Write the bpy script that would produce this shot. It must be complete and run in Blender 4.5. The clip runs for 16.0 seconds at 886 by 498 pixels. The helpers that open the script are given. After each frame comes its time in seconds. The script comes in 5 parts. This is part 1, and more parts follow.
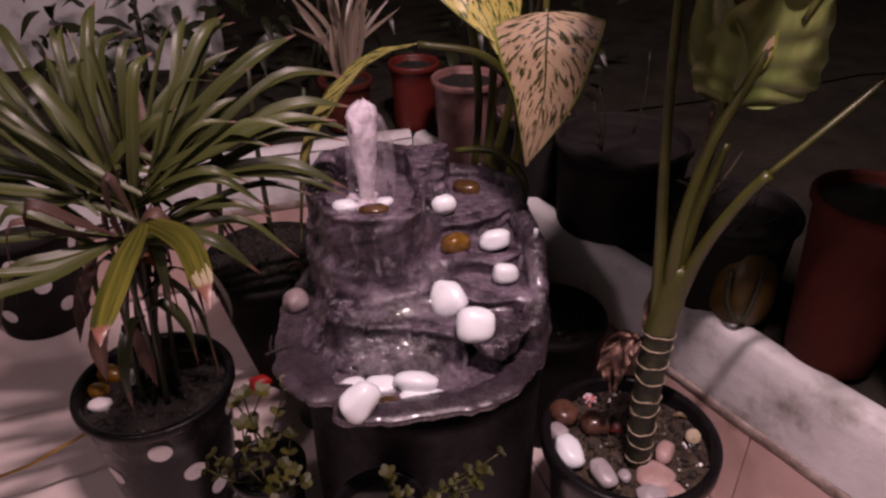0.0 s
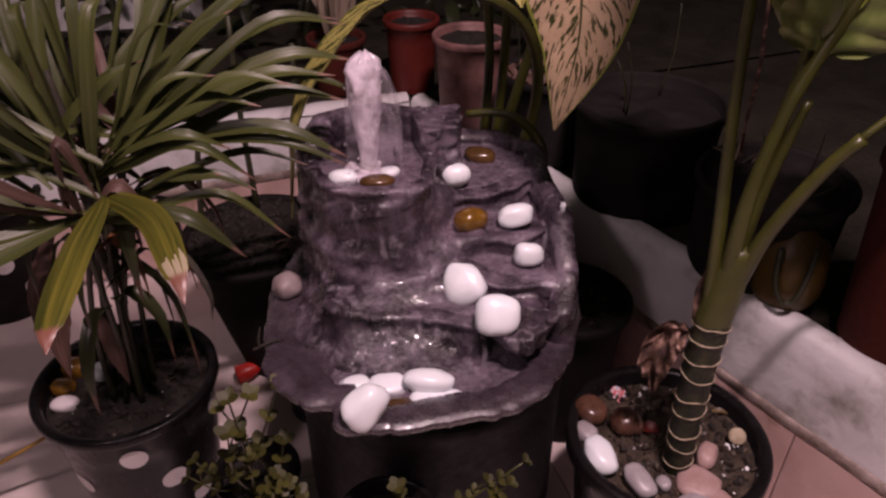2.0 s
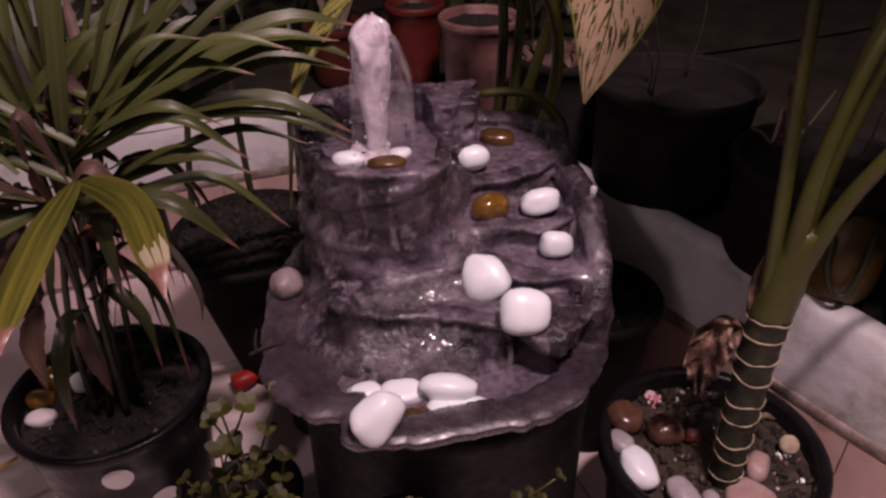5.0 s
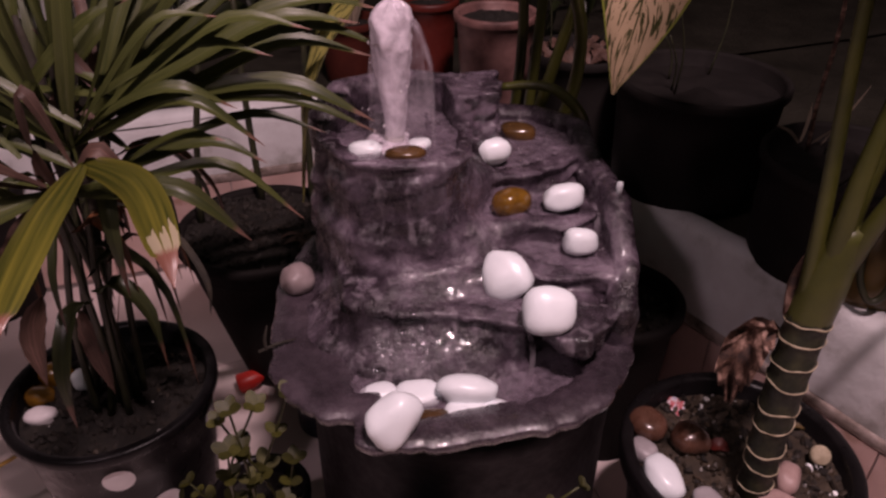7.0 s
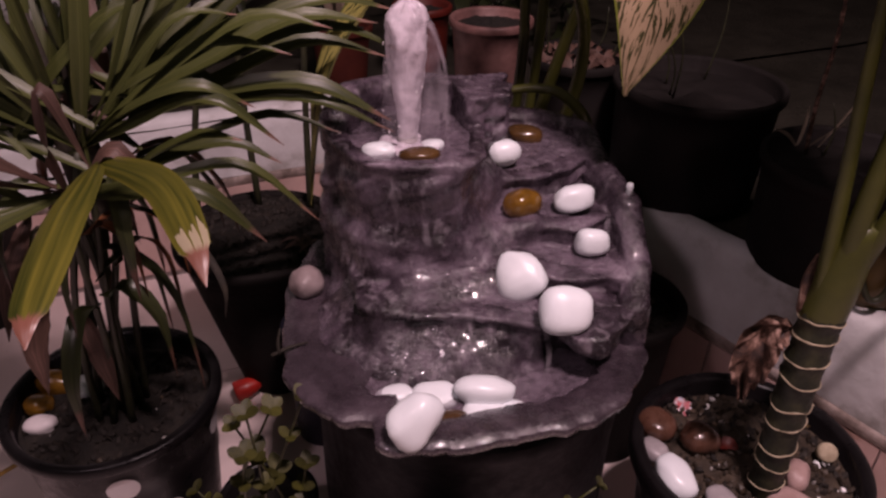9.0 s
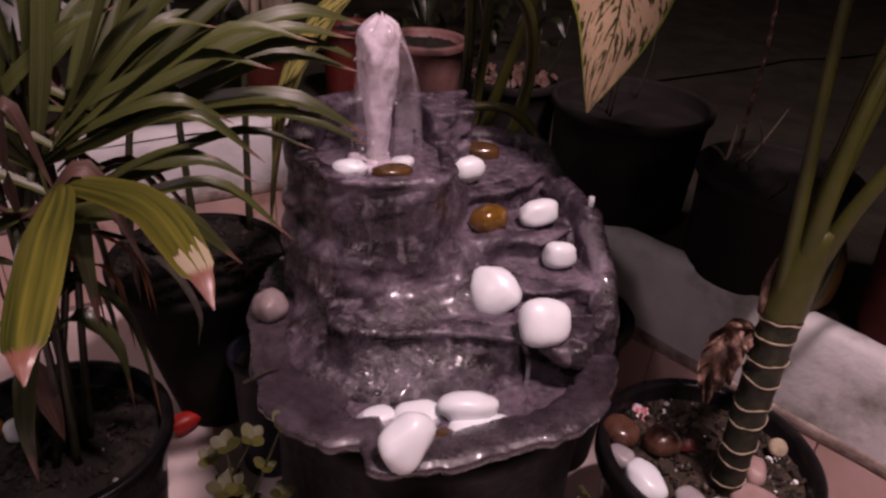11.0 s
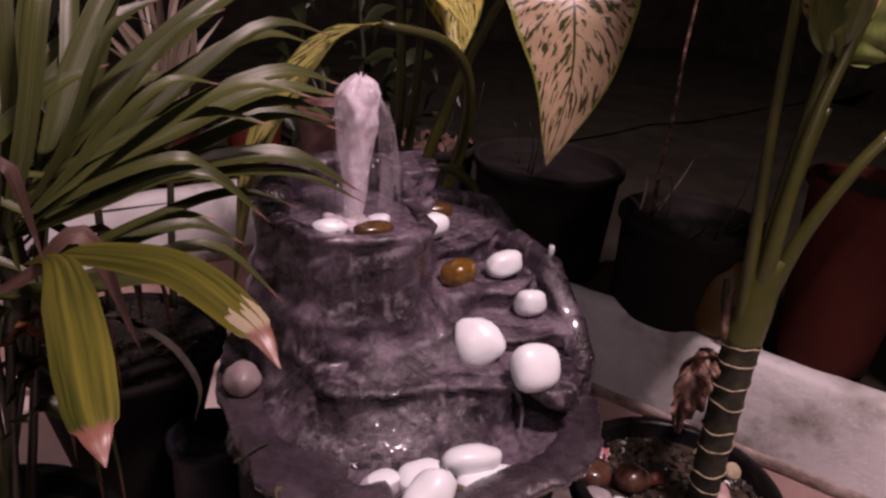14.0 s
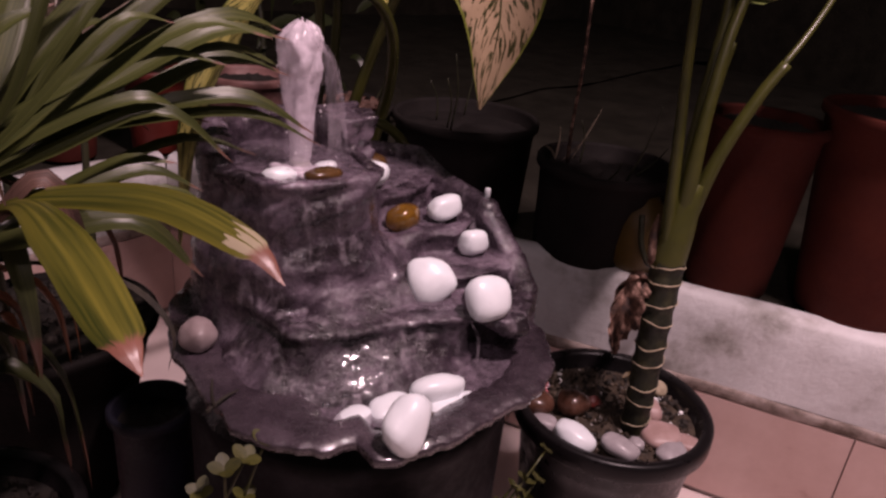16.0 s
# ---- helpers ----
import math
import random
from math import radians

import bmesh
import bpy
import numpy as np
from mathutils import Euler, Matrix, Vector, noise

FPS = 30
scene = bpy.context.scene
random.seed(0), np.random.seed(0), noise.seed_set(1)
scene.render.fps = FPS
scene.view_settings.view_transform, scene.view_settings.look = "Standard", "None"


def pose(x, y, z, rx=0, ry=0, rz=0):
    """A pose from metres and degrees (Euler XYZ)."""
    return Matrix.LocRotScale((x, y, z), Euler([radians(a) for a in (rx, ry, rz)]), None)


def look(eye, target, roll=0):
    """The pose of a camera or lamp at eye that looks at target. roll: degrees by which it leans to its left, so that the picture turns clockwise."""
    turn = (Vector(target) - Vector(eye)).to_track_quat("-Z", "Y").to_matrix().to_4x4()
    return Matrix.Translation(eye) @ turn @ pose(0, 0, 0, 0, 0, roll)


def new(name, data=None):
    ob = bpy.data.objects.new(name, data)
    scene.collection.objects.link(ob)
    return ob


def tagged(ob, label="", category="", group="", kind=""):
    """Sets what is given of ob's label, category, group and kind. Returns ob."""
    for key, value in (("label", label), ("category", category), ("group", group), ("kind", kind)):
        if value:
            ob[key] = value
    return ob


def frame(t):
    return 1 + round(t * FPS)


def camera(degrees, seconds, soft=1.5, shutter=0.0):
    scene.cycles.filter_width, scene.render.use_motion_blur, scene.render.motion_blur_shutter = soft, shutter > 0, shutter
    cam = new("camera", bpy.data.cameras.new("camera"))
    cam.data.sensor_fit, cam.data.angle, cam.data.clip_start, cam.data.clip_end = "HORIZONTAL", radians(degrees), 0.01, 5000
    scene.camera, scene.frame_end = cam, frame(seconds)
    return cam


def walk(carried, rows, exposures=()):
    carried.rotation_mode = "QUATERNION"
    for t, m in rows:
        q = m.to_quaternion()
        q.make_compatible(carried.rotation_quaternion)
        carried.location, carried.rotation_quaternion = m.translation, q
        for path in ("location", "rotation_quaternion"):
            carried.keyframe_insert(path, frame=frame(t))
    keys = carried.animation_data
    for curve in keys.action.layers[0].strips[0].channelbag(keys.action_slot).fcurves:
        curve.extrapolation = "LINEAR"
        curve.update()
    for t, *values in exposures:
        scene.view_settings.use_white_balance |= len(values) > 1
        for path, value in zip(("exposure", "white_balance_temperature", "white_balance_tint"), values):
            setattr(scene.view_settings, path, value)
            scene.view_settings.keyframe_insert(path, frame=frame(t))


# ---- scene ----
cam = camera(63.5, 16.0, soft=2.5)
METRES, EYE, TILT, LEAN, TURN = 0.72, 1.22, -32.0, 0.5, 0.0
ROWS = [
    (0.0, 0.0, 0.0, 0.0, 0.0, 0.0, -0.0),
    (0.5, -0.0118, 0.0539, 0.0073, -0.24, -0.69, 0.17),
    (1.0, -0.0308, 0.1255, 0.0115, -0.85, -1.19, 0.1),
    (1.5, -0.0456, 0.18, 0.0186, -0.77, -1.9, 0.22),
    (2.0, -0.0574, 0.2181, 0.0151, -1.18, -2.39, 0.15),
    (2.5, -0.062, 0.2698, 0.0081, -1.0, -2.44, 0.75),
    (3.0, -0.0511, 0.3037, -0.0022, -2.18, -2.98, 0.24),
    (3.5, -0.0484, 0.3269, -0.0058, -1.59, -3.19, 1.25),
    (4.0, -0.0622, 0.3421, -0.0074, -1.33, -2.89, 1.42),
    (6.5, -0.1105, 0.4116, -0.0381, -1.46, -0.95, -0.16),
    (7.0, -0.1163, 0.423, -0.0401, -1.11, -1.33, 0.04),
    (7.5, -0.1179, 0.4254, -0.0459, -0.43, -1.93, 0.38),
    (8.0, -0.1281, 0.4273, -0.0476, -1.02, -1.26, 0.58),
    (8.5, -0.1475, 0.4328, -0.0514, -2.32, -0.92, 0.61),
    (9.0, -0.1794, 0.4278, -0.0536, -3.05, -0.58, 0.34),
    (11.5, -0.336, 0.4536, -0.0614, -12.51, 1.83, 2.48),
    (12.0, -0.3765, 0.4566, -0.0616, -13.44, 2.87, 2.59),
    (12.5, -0.4063, 0.4805, -0.0633, -15.44, 3.84, 2.96),
    (13.0, -0.434, 0.499, -0.0682, -18.11, 5.3, 3.68),
    (13.5, -0.4688, 0.5003, -0.0708, -20.0, 6.08, 5.57),
    (14.0, -0.4989, 0.5062, -0.0777, -22.26, 6.09, 6.75),
    (14.5, -0.5289, 0.5108, -0.0894, -24.03, 6.31, 8.35),
    (15.0, -0.5505, 0.5218, -0.0985, -27.01, 6.23, 8.95),
    (15.5, -0.5779, 0.5263, -0.1179, -29.94, 5.37, 10.33),
    (16.0, -0.6103, 0.525, -0.1333, -30.73, 3.3, 11.35),
]
walk(cam, [(t, pose(0, 0, EYE, TILT, LEAN, TURN) @ pose(METRES * x, METRES * y, METRES * z, 90 + pitch, roll, yaw)) for t, x, y, z, yaw, pitch, roll in ROWS],
     exposures=((0.0, 0.04), (3.0, 0.0), (6.5, -0.12), (9.0, -0.10), (12.0, -0.02), (16.0, 0.07)))

# ---- world and lights ----
world = bpy.data.worlds.new("night")
scene.world = world
world.use_nodes = True
world.node_tree.nodes["Background"].inputs[0].default_value = (0.47, 0.43, 0.37, 1)
world.node_tree.nodes["Background"].inputs[1].default_value = 0.07


# a tube lamp under the porch roof, above and to one side of the way
tube_data = bpy.data.lights.new("tube_lamp", "AREA")
tube_data.shape, tube_data.size, tube_data.size_y, tube_data.energy, tube_data.color = "RECTANGLE", 0.30, 0.05, 50, (1.0, 0.705, 0.755)
tube_lamp = new("tube_lamp", tube_data)
tube_lamp.matrix_basis = look((0.26, 0.22, 2.45), (0.02, 0.97, 0.3))
# added fill light; no lamp is known there, it lifts the left floor
fill_data = bpy.data.lights.new("left_fill", "AREA")
fill_data.shape, fill_data.size, fill_data.energy, fill_data.color = "DISK", 0.14, 5.0, (1.0, 0.70, 0.80)
left_fill = new("left_fill", fill_data)
left_fill.matrix_basis = look((-0.95, -0.15, 2.05), (-0.1, 0.95, 0.2))


# ---- materials ----
def mat(name, stops, scale=30.0, rough=(0.5, 0.7), bump=0.3, bump_scale=120.0, bump_depth=0.002, coat=0.0, vary=0.0, detail=6.0, metallic=0.0, specular=0.5):
    """Two scales of noise: colour stops over the coarse one, relief and gloss over the fine one."""
    m = bpy.data.materials.new(name)
    m.use_nodes = True
    nt = m.node_tree
    b = nt.nodes["Principled BSDF"]
    tc = nt.nodes.new("ShaderNodeTexCoord")
    n1 = nt.nodes.new("ShaderNodeTexNoise")
    n1.inputs["Scale"].default_value, n1.inputs["Detail"].default_value, n1.inputs["Roughness"].default_value = scale, detail, 0.62
    n2 = nt.nodes.new("ShaderNodeTexNoise")
    n2.inputs["Scale"].default_value, n2.inputs["Detail"].default_value, n2.inputs["Roughness"].default_value = bump_scale, 8.0, 0.62
    nt.links.new(tc.outputs["Object"], n1.inputs["Vector"])
    nt.links.new(tc.outputs["Object"], n2.inputs["Vector"])
    ramp = nt.nodes.new("ShaderNodeValToRGB")
    while len(ramp.color_ramp.elements) < len(stops):
        ramp.color_ramp.elements.new(0.5)
    for e, (p, c) in zip(ramp.color_ramp.elements, stops):
        e.position, e.color = p, (*c, 1)
    nt.links.new(n1.outputs["Fac"], ramp.inputs["Fac"])
    colour = ramp.outputs["Color"]
    if vary:
        info = nt.nodes.new("ShaderNodeObjectInfo")
        rng = nt.nodes.new("ShaderNodeMapRange")
        rng.inputs["To Min"].default_value, rng.inputs["To Max"].default_value = 1 - vary, 1 + vary
        nt.links.new(info.outputs["Random"], rng.inputs["Value"])
        hsv = nt.nodes.new("ShaderNodeHueSaturation")
        nt.links.new(rng.outputs["Result"], hsv.inputs["Value"])
        nt.links.new(colour, hsv.inputs["Color"])
        colour = hsv.outputs["Color"]
    nt.links.new(colour, b.inputs["Base Color"])
    mr = nt.nodes.new("ShaderNodeMapRange")
    mr.inputs["From Min"].default_value, mr.inputs["From Max"].default_value = 0.3, 0.7
    mr.inputs["To Min"].default_value, mr.inputs["To Max"].default_value = rough
    nt.links.new(n2.outputs["Fac"], mr.inputs["Value"])
    nt.links.new(mr.outputs["Result"], b.inputs["Roughness"])
    bp = nt.nodes.new("ShaderNodeBump")
    bp.inputs["Strength"].default_value, bp.inputs["Distance"].default_value = bump, bump_depth
    nt.links.new(n2.outputs["Fac"], bp.inputs["Height"])
    nt.links.new(bp.outputs["Normal"], b.inputs["Normal"])
    b.inputs["Coat Weight"].default_value = coat
    b.inputs["Coat Roughness"].default_value = 0.12
    b.inputs["Metallic"].default_value = metallic
    b.inputs["Specular IOR Level"].default_value = specular
    return m


def math_node(nt, op, a, b=None, clamp=False):
    n = nt.nodes.new("ShaderNodeMath")
    n.operation, n.use_clamp = op, clamp
    for i, v in enumerate((a, b)):
        if v is None:
            continue
        if isinstance(v, (int, float)):
            n.inputs[i].default_value = v
        else:
            nt.links.new(v, n.inputs[i])
    return n.outputs[0]


def mix_colour(nt, fac, a, b):
    n = nt.nodes.new("ShaderNodeMix")
    n.data_type = "RGBA"
    nt.links.new(fac, n.inputs[0])
    for i, v in ((6, a), (7, b)):
        if isinstance(v, tuple):
            n.inputs[i].default_value = (*v, 1)
        else:
            nt.links.new(v, n.inputs[i])
    return n.outputs[2]


def leaf_mat(name, dark, light, tip=None, tip_at=0.93, blotch=None, streaks=14.0, rough=0.34, vary=0.25, scorch=None):
    """A leaf blade. U runs across it, V along it: streaks along the veins, a dead tip, or slanting blotches."""
    m = bpy.data.materials.new(name)
    m.use_nodes = True
    nt = m.node_tree
    b = nt.nodes["Principled BSDF"]
    uv = nt.nodes.new("ShaderNodeUVMap")
    sep = nt.nodes.new("ShaderNodeSeparateXYZ")
    nt.links.new(uv.outputs["UV"], sep.inputs[0])
    u, v = sep.outputs[0], sep.outputs[1]
    info = nt.nodes.new("ShaderNodeObjectInfo")
    seed = math_node(nt, "MULTIPLY", info.outputs["Random"], 17.0)
    comb = nt.nodes.new("ShaderNodeCombineXYZ")
    n = nt.nodes.new("ShaderNodeTexNoise")
    n.inputs["Detail"].default_value = 4.0
    if blotch:
        half = math_node(nt, "ABSOLUTE", math_node(nt, "SUBTRACT", u, 0.5))
        slant = math_node(nt, "SUBTRACT", v, math_node(nt, "MULTIPLY", half, 0.7))
        nt.links.new(math_node(nt, "ADD", math_node(nt, "MULTIPLY", u, 7.0), seed), comb.inputs[0])
        nt.links.new(math_node(nt, "MULTIPLY", slant, 19.0), comb.inputs[1])
        n.inputs["Scale"].default_value, n.inputs["Detail"].default_value, n.inputs["Roughness"].default_value, n.inputs["Distortion"].default_value = 1.25, 5.0, 0.6, 0.35
    else:
        nt.links.new(math_node(nt, "ADD", math_node(nt, "MULTIPLY", u, streaks), seed), comb.inputs[0])
        nt.links.new(math_node(nt, "MULTIPLY", v, 2.0), comb.inputs[1])
        n.inputs["Scale"].default_value = 1.0
    nt.links.new(comb.outputs[0], n.inputs["Vector"])
    ramp = nt.nodes.new("ShaderNodeValToRGB")
    e = ramp.color_ramp.elements
    if blotch:
        e[0].position, e[1].position = 0.525, 0.56
    else:
        e[0].position, e[1].position = 0.32, 0.68
    e[0].color, e[1].color = (*light, 1), (*dark, 1)
    nt.links.new(n.outputs["Fac"], ramp.inputs["Fac"])
    colour = ramp.outputs["Color"]
    if blotch:
        edge = math_node(nt, "GREATER_THAN", math_node(nt, "ABSOLUTE", math_node(nt, "SUBTRACT", u, 0.5)), 0.468)
        colour = mix_colour(nt, edge, colour, blotch)
        rib = math_node(nt, "LESS_THAN", math_node(nt, "ABSOLUTE", math_node(nt, "SUBTRACT", u, 0.5)), 0.012)
        colour = mix_colour(nt, rib, colour, dark)
    if scorch:
        # a bleached patch before the dead tip, torn along the veins
        from_v = math_node(nt, "ADD", v, math_node(nt, "MULTIPLY", math_node(nt, "SUBTRACT", n.outputs["Fac"], 0.5), 0.22))
        patch = math_node(nt, "MULTIPLY", math_node(nt, "GREATER_THAN", from_v, 0.705), math_node(nt, "GREATER_THAN", n.outputs["Fac"], 0.42))
        colour = mix_colour(nt, patch, colour, scorch)
    if tip:
        wob = nt.nodes.new("ShaderNodeTexNoise")
        wob.inputs["Scale"].default_value = 3.0
        nt.links.new(comb.outputs[0], wob.inputs["Vector"])
        at = math_node(nt, "ADD", v, math_node(nt, "MULTIPLY", math_node(nt, "SUBTRACT", wob.outputs["Fac"], 0.5), 0.06))
        step = nt.nodes.new("ShaderNodeMapRange")
        step.inputs["From Min"].default_value, step.inputs["From Max"].default_value = tip_at - 0.015, tip_at + 0.015
        nt.links.new(at, step.inputs["Value"])
        colour = mix_colour(nt, step.outputs["Result"], colour, tip)
    hsv = nt.nodes.new("ShaderNodeHueSaturation")
    rng = nt.nodes.new("ShaderNodeMapRange")
    rng.inputs["To Min"].default_value, rng.inputs["To Max"].default_value = 1 - vary, 1 + vary
    nt.links.new(info.outputs["Random"], rng.inputs["Value"])
    nt.links.new(rng.outputs["Result"], hsv.inputs["Value"])
    nt.links.new(colour, hsv.inputs["Color"])
    nt.links.new(hsv.outputs["Color"], b.inputs["Base Color"])
    b.inputs["Roughness"].default_value = rough
    bp = nt.nodes.new("ShaderNodeBump")
    bp.inputs["Strength"].default_value, bp.inputs["Distance"].default_value = 0.35, 0.001
    nt.links.new(n.outputs["Fac"], bp.inputs["Height"])
    nt.links.new(bp.outputs["Normal"], b.inputs["Normal"])
    tr = nt.nodes.new("ShaderNodeBsdfTranslucent")
    nt.links.new(hsv.outputs["Color"], tr.inputs["Color"])
    mixs = nt.nodes.new("ShaderNodeMixShader")
    mixs.inputs[0].default_value = 0.12
    nt.links.new(b.outputs[0], mixs.inputs[1])
    nt.links.new(tr.outputs[0], mixs.inputs[2])
    nt.links.new(mixs.outputs[0], nt.nodes["Material Output"].inputs["Surface"])
    return m


# patchy stone; darkest and palest tones put recess shade and wet gleam in colour
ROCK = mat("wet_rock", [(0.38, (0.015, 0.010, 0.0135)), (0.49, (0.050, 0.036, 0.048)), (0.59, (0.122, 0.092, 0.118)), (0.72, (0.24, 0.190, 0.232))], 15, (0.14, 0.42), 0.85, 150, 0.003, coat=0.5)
# pale streaks down the rock: lime, and the gleam of running water as colour
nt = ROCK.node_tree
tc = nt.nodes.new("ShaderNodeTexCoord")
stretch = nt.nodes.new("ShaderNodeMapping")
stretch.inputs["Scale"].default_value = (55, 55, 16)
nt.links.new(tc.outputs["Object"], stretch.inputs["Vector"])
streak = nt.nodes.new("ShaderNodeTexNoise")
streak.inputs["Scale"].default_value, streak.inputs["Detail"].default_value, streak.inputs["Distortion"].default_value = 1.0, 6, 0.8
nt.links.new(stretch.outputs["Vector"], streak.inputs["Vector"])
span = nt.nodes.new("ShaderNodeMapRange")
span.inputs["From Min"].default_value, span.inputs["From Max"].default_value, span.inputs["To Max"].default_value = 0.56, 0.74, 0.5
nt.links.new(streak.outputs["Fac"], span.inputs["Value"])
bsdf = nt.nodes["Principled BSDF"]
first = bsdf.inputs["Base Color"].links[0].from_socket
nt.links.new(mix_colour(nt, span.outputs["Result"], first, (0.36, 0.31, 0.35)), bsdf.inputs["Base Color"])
LIP = mat("basin_stone", [(0.32, (0.017, 0.012, 0.0155)), (0.5, (0.042, 0.031, 0.039)), (0.7, (0.082, 0.062, 0.076))], 20, (0.12, 0.42), 0.6, 170, 0.002, coat=0.6)
for m in (ROCK, LIP):
    # the film of water over the stone has broader, smoother ripples than its grain
    nt = m.node_tree
    tc = nt.nodes.new("ShaderNodeTexCoord")
    ripple = nt.nodes.new("ShaderNodeTexNoise")
    ripple.inputs["Scale"].default_value, ripple.inputs["Detail"].default_value = 58, 2.0
    nt.links.new(tc.outputs["Object"], ripple.inputs["Vector"])
    film = nt.nodes.new("ShaderNodeBump")
    film.inputs["Strength"].default_value, film.inputs["Distance"].default_value = 0.5, 0.005
    nt.links.new(ripple.outputs["Fac"], film.inputs["Height"])
    nt.links.new(film.outputs["Normal"], nt.nodes["Principled BSDF"].inputs["Coat Normal"])
    m.node_tree.nodes["Principled BSDF"].inputs["Coat Roughness"].default_value = 0.05
ROSY = mat("rosy_pebble", [(0.3, (0.22, 0.165, 0.165)), (0.7, (0.36, 0.29, 0.29))], 30, (0.35, 0.6), 0.15, 90, 0.001)
WHITE = mat("white_pebble", [(0.3, (0.74, 0.78, 0.81)), (0.7, (0.83, 0.86, 0.88))], 14, (0.25, 0.42), 0.08, 90, 0.001)
DULLAMBER = mat("dull_amber_pebble", [(0.3, (0.045, 0.022, 0.008)), (0.7, (0.11, 0.055, 0.018))], 40, (0.15, 0.3), 0.1, 90, 0.001, coat=0.6)
AMBER = mat("amber_pebble", [(0.3, (0.10, 0.045, 0.006)), (0.7, (0.22, 0.11, 0.015))], 40, (0.1, 0.2), 0.1, 90, 0.001, coat=0.6)
BLACK = mat("black_plastic", [(0.3, (0.004, 0.0035, 0.004)), (0.7, (0.009, 0.0075, 0.008))], 12, (0.22, 0.42), 0.1, 60, 0.0006, specular=0.22)
DOT = mat("white_dot", [(0.3, (0.56, 0.51, 0.52)), (0.7, (0.68, 0.63, 0.63))], 30, (0.4, 0.6), 0.1, 200, 0.0005)
GREYP = mat("grey_plastic", [(0.3, (0.10, 0.085, 0.09)), (0.7, (0.16, 0.14, 0.145))], 30, (0.2, 0.4), 0.1, 200, 0.0005)
DRUM = mat("dark_drum", [(0.3, (0.008, 0.007, 0.008)), (0.55, (0.016, 0.013, 0.015)), (0.7, (0.028, 0.024, 0.027))], 16, (0.55, 0.8), 0.5, 60, 0.003, specular=0.2)
SOIL = mat("soil", [(0.3, (0.005, 0.0036, 0.0026)), (0.55, (0.013, 0.0095, 0.0065)), (0.75, (0.032, 0.023, 0.016))], 70, (0.6, 0.95), 1.0, 260, 0.004)
DRYSOIL = mat("gritty_soil", [(0.3, (0.018, 0.012, 0.007)), (0.55, (0.048, 0.033, 0.020)), (0.75, (0.09, 0.066, 0.042))], 60, (0.4, 0.9), 1.0, 240, 0.004)
FLOOR = mat("floor_tile", [(0.3, (0.66, 0.54, 0.52)), (0.7, (0.78, 0.66, 0.64))], 5, (0.25, 0.45), 0.1, 40, 0.001, vary=0.04)
GROUT = mat("grout", [(0.3, (0.26, 0.2, 0.19)), (0.7, (0.4, 0.33, 0.31))], 30, (0.7, 0.9), 0.4, 200, 0.001)
WALLW = mat("whitewash", [(0.27, (0.20, 0.18, 0.16)), (0.36, (0.42, 0.40, 0.38)), (0.46, (0.64, 0.62, 0.62)), (0.7, (0.78, 0.77, 0.78))], 7, (0.5, 0.8), 0.6, 45, 0.004, detail=10)
WALLP = mat("pink_tile", [(0.30, (0.36, 0.22, 0.17)), (0.38, (0.55, 0.37, 0.33)), (0.7, (0.68, 0.49, 0.45))], 7, (0.35, 0.6), 0.15, 60, 0.001, vary=0.05)
STRIP = mat("mortar_strip", [(0.3, (0.1, 0.07, 0.05)), (0.55, (0.35, 0.28, 0.25)), (0.75, (0.5, 0.43, 0.4))], 25, (0.6, 0.9), 0.6, 150, 0.003)
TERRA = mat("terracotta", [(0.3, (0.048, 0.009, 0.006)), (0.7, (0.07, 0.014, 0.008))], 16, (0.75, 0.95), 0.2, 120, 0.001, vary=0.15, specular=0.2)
PINKPOT = mat("pink_plastic", [(0.32, (0.10, 0.045, 0.04)), (0.5, (0.20, 0.10, 0.09)), (0.7, (0.29, 0.155, 0.14))], 16, (0.45, 0.65), 0.2, 120, 0.001)
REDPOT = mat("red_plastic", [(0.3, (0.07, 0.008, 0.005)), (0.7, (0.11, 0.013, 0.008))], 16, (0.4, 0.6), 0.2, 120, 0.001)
YELLOW = mat("yellow_plastic", [(0.3, (0.06, 0.034, 0.006)), (0.7, (0.115, 0.068, 0.010))], 20, (0.35, 0.6), 0.3, 100, 0.002)
MATT = mat("matt_black_plastic", [(0.3, (0.010, 0.0085, 0.008)), (0.7, (0.018, 0.015, 0.014))], 12, (0.7, 0.9), 0.2, 150, 0.001, specular=0.12)
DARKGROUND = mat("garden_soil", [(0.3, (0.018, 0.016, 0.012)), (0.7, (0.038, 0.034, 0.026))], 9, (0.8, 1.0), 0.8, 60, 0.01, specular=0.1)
STEM = mat("green_stem", [(0.3, (0.030, 0.032, 0.006)), (0.7, (0.060, 0.061, 0.011))], 14, (0.3, 0.5), 0.2, 120, 0.0008, vary=0.15)
CANE = mat("dark_cane", [(0.3, (0.012, 0.014, 0.007)), (0.7, (0.04, 0.04, 0.018))], 30, (0.4, 0.6), 0.3, 120, 0.001)
FIBRE = mat("dark_fibre", [(0.3, (0.012, 0.009, 0.006)), (0.7, (0.035, 0.027, 0.016))], 50, (0.7, 0.95), 0.8, 140, 0.002)
TRUNK = mat("ringed_trunk", [(0.35, (0.004, 0.005, 0.002)), (0.5, (0.012, 0.014, 0.005)), (0.68, (0.034, 0.033, 0.013))], 45, (0.45, 0.75), 0.7, 130, 0.0015)
SCAR = mat("leaf_scar", [(0.3, (0.24, 0.19, 0.12)), (0.7, (0.5, 0.42, 0.3))], 60, (0.6, 0.9), 0.4, 150, 0.001)
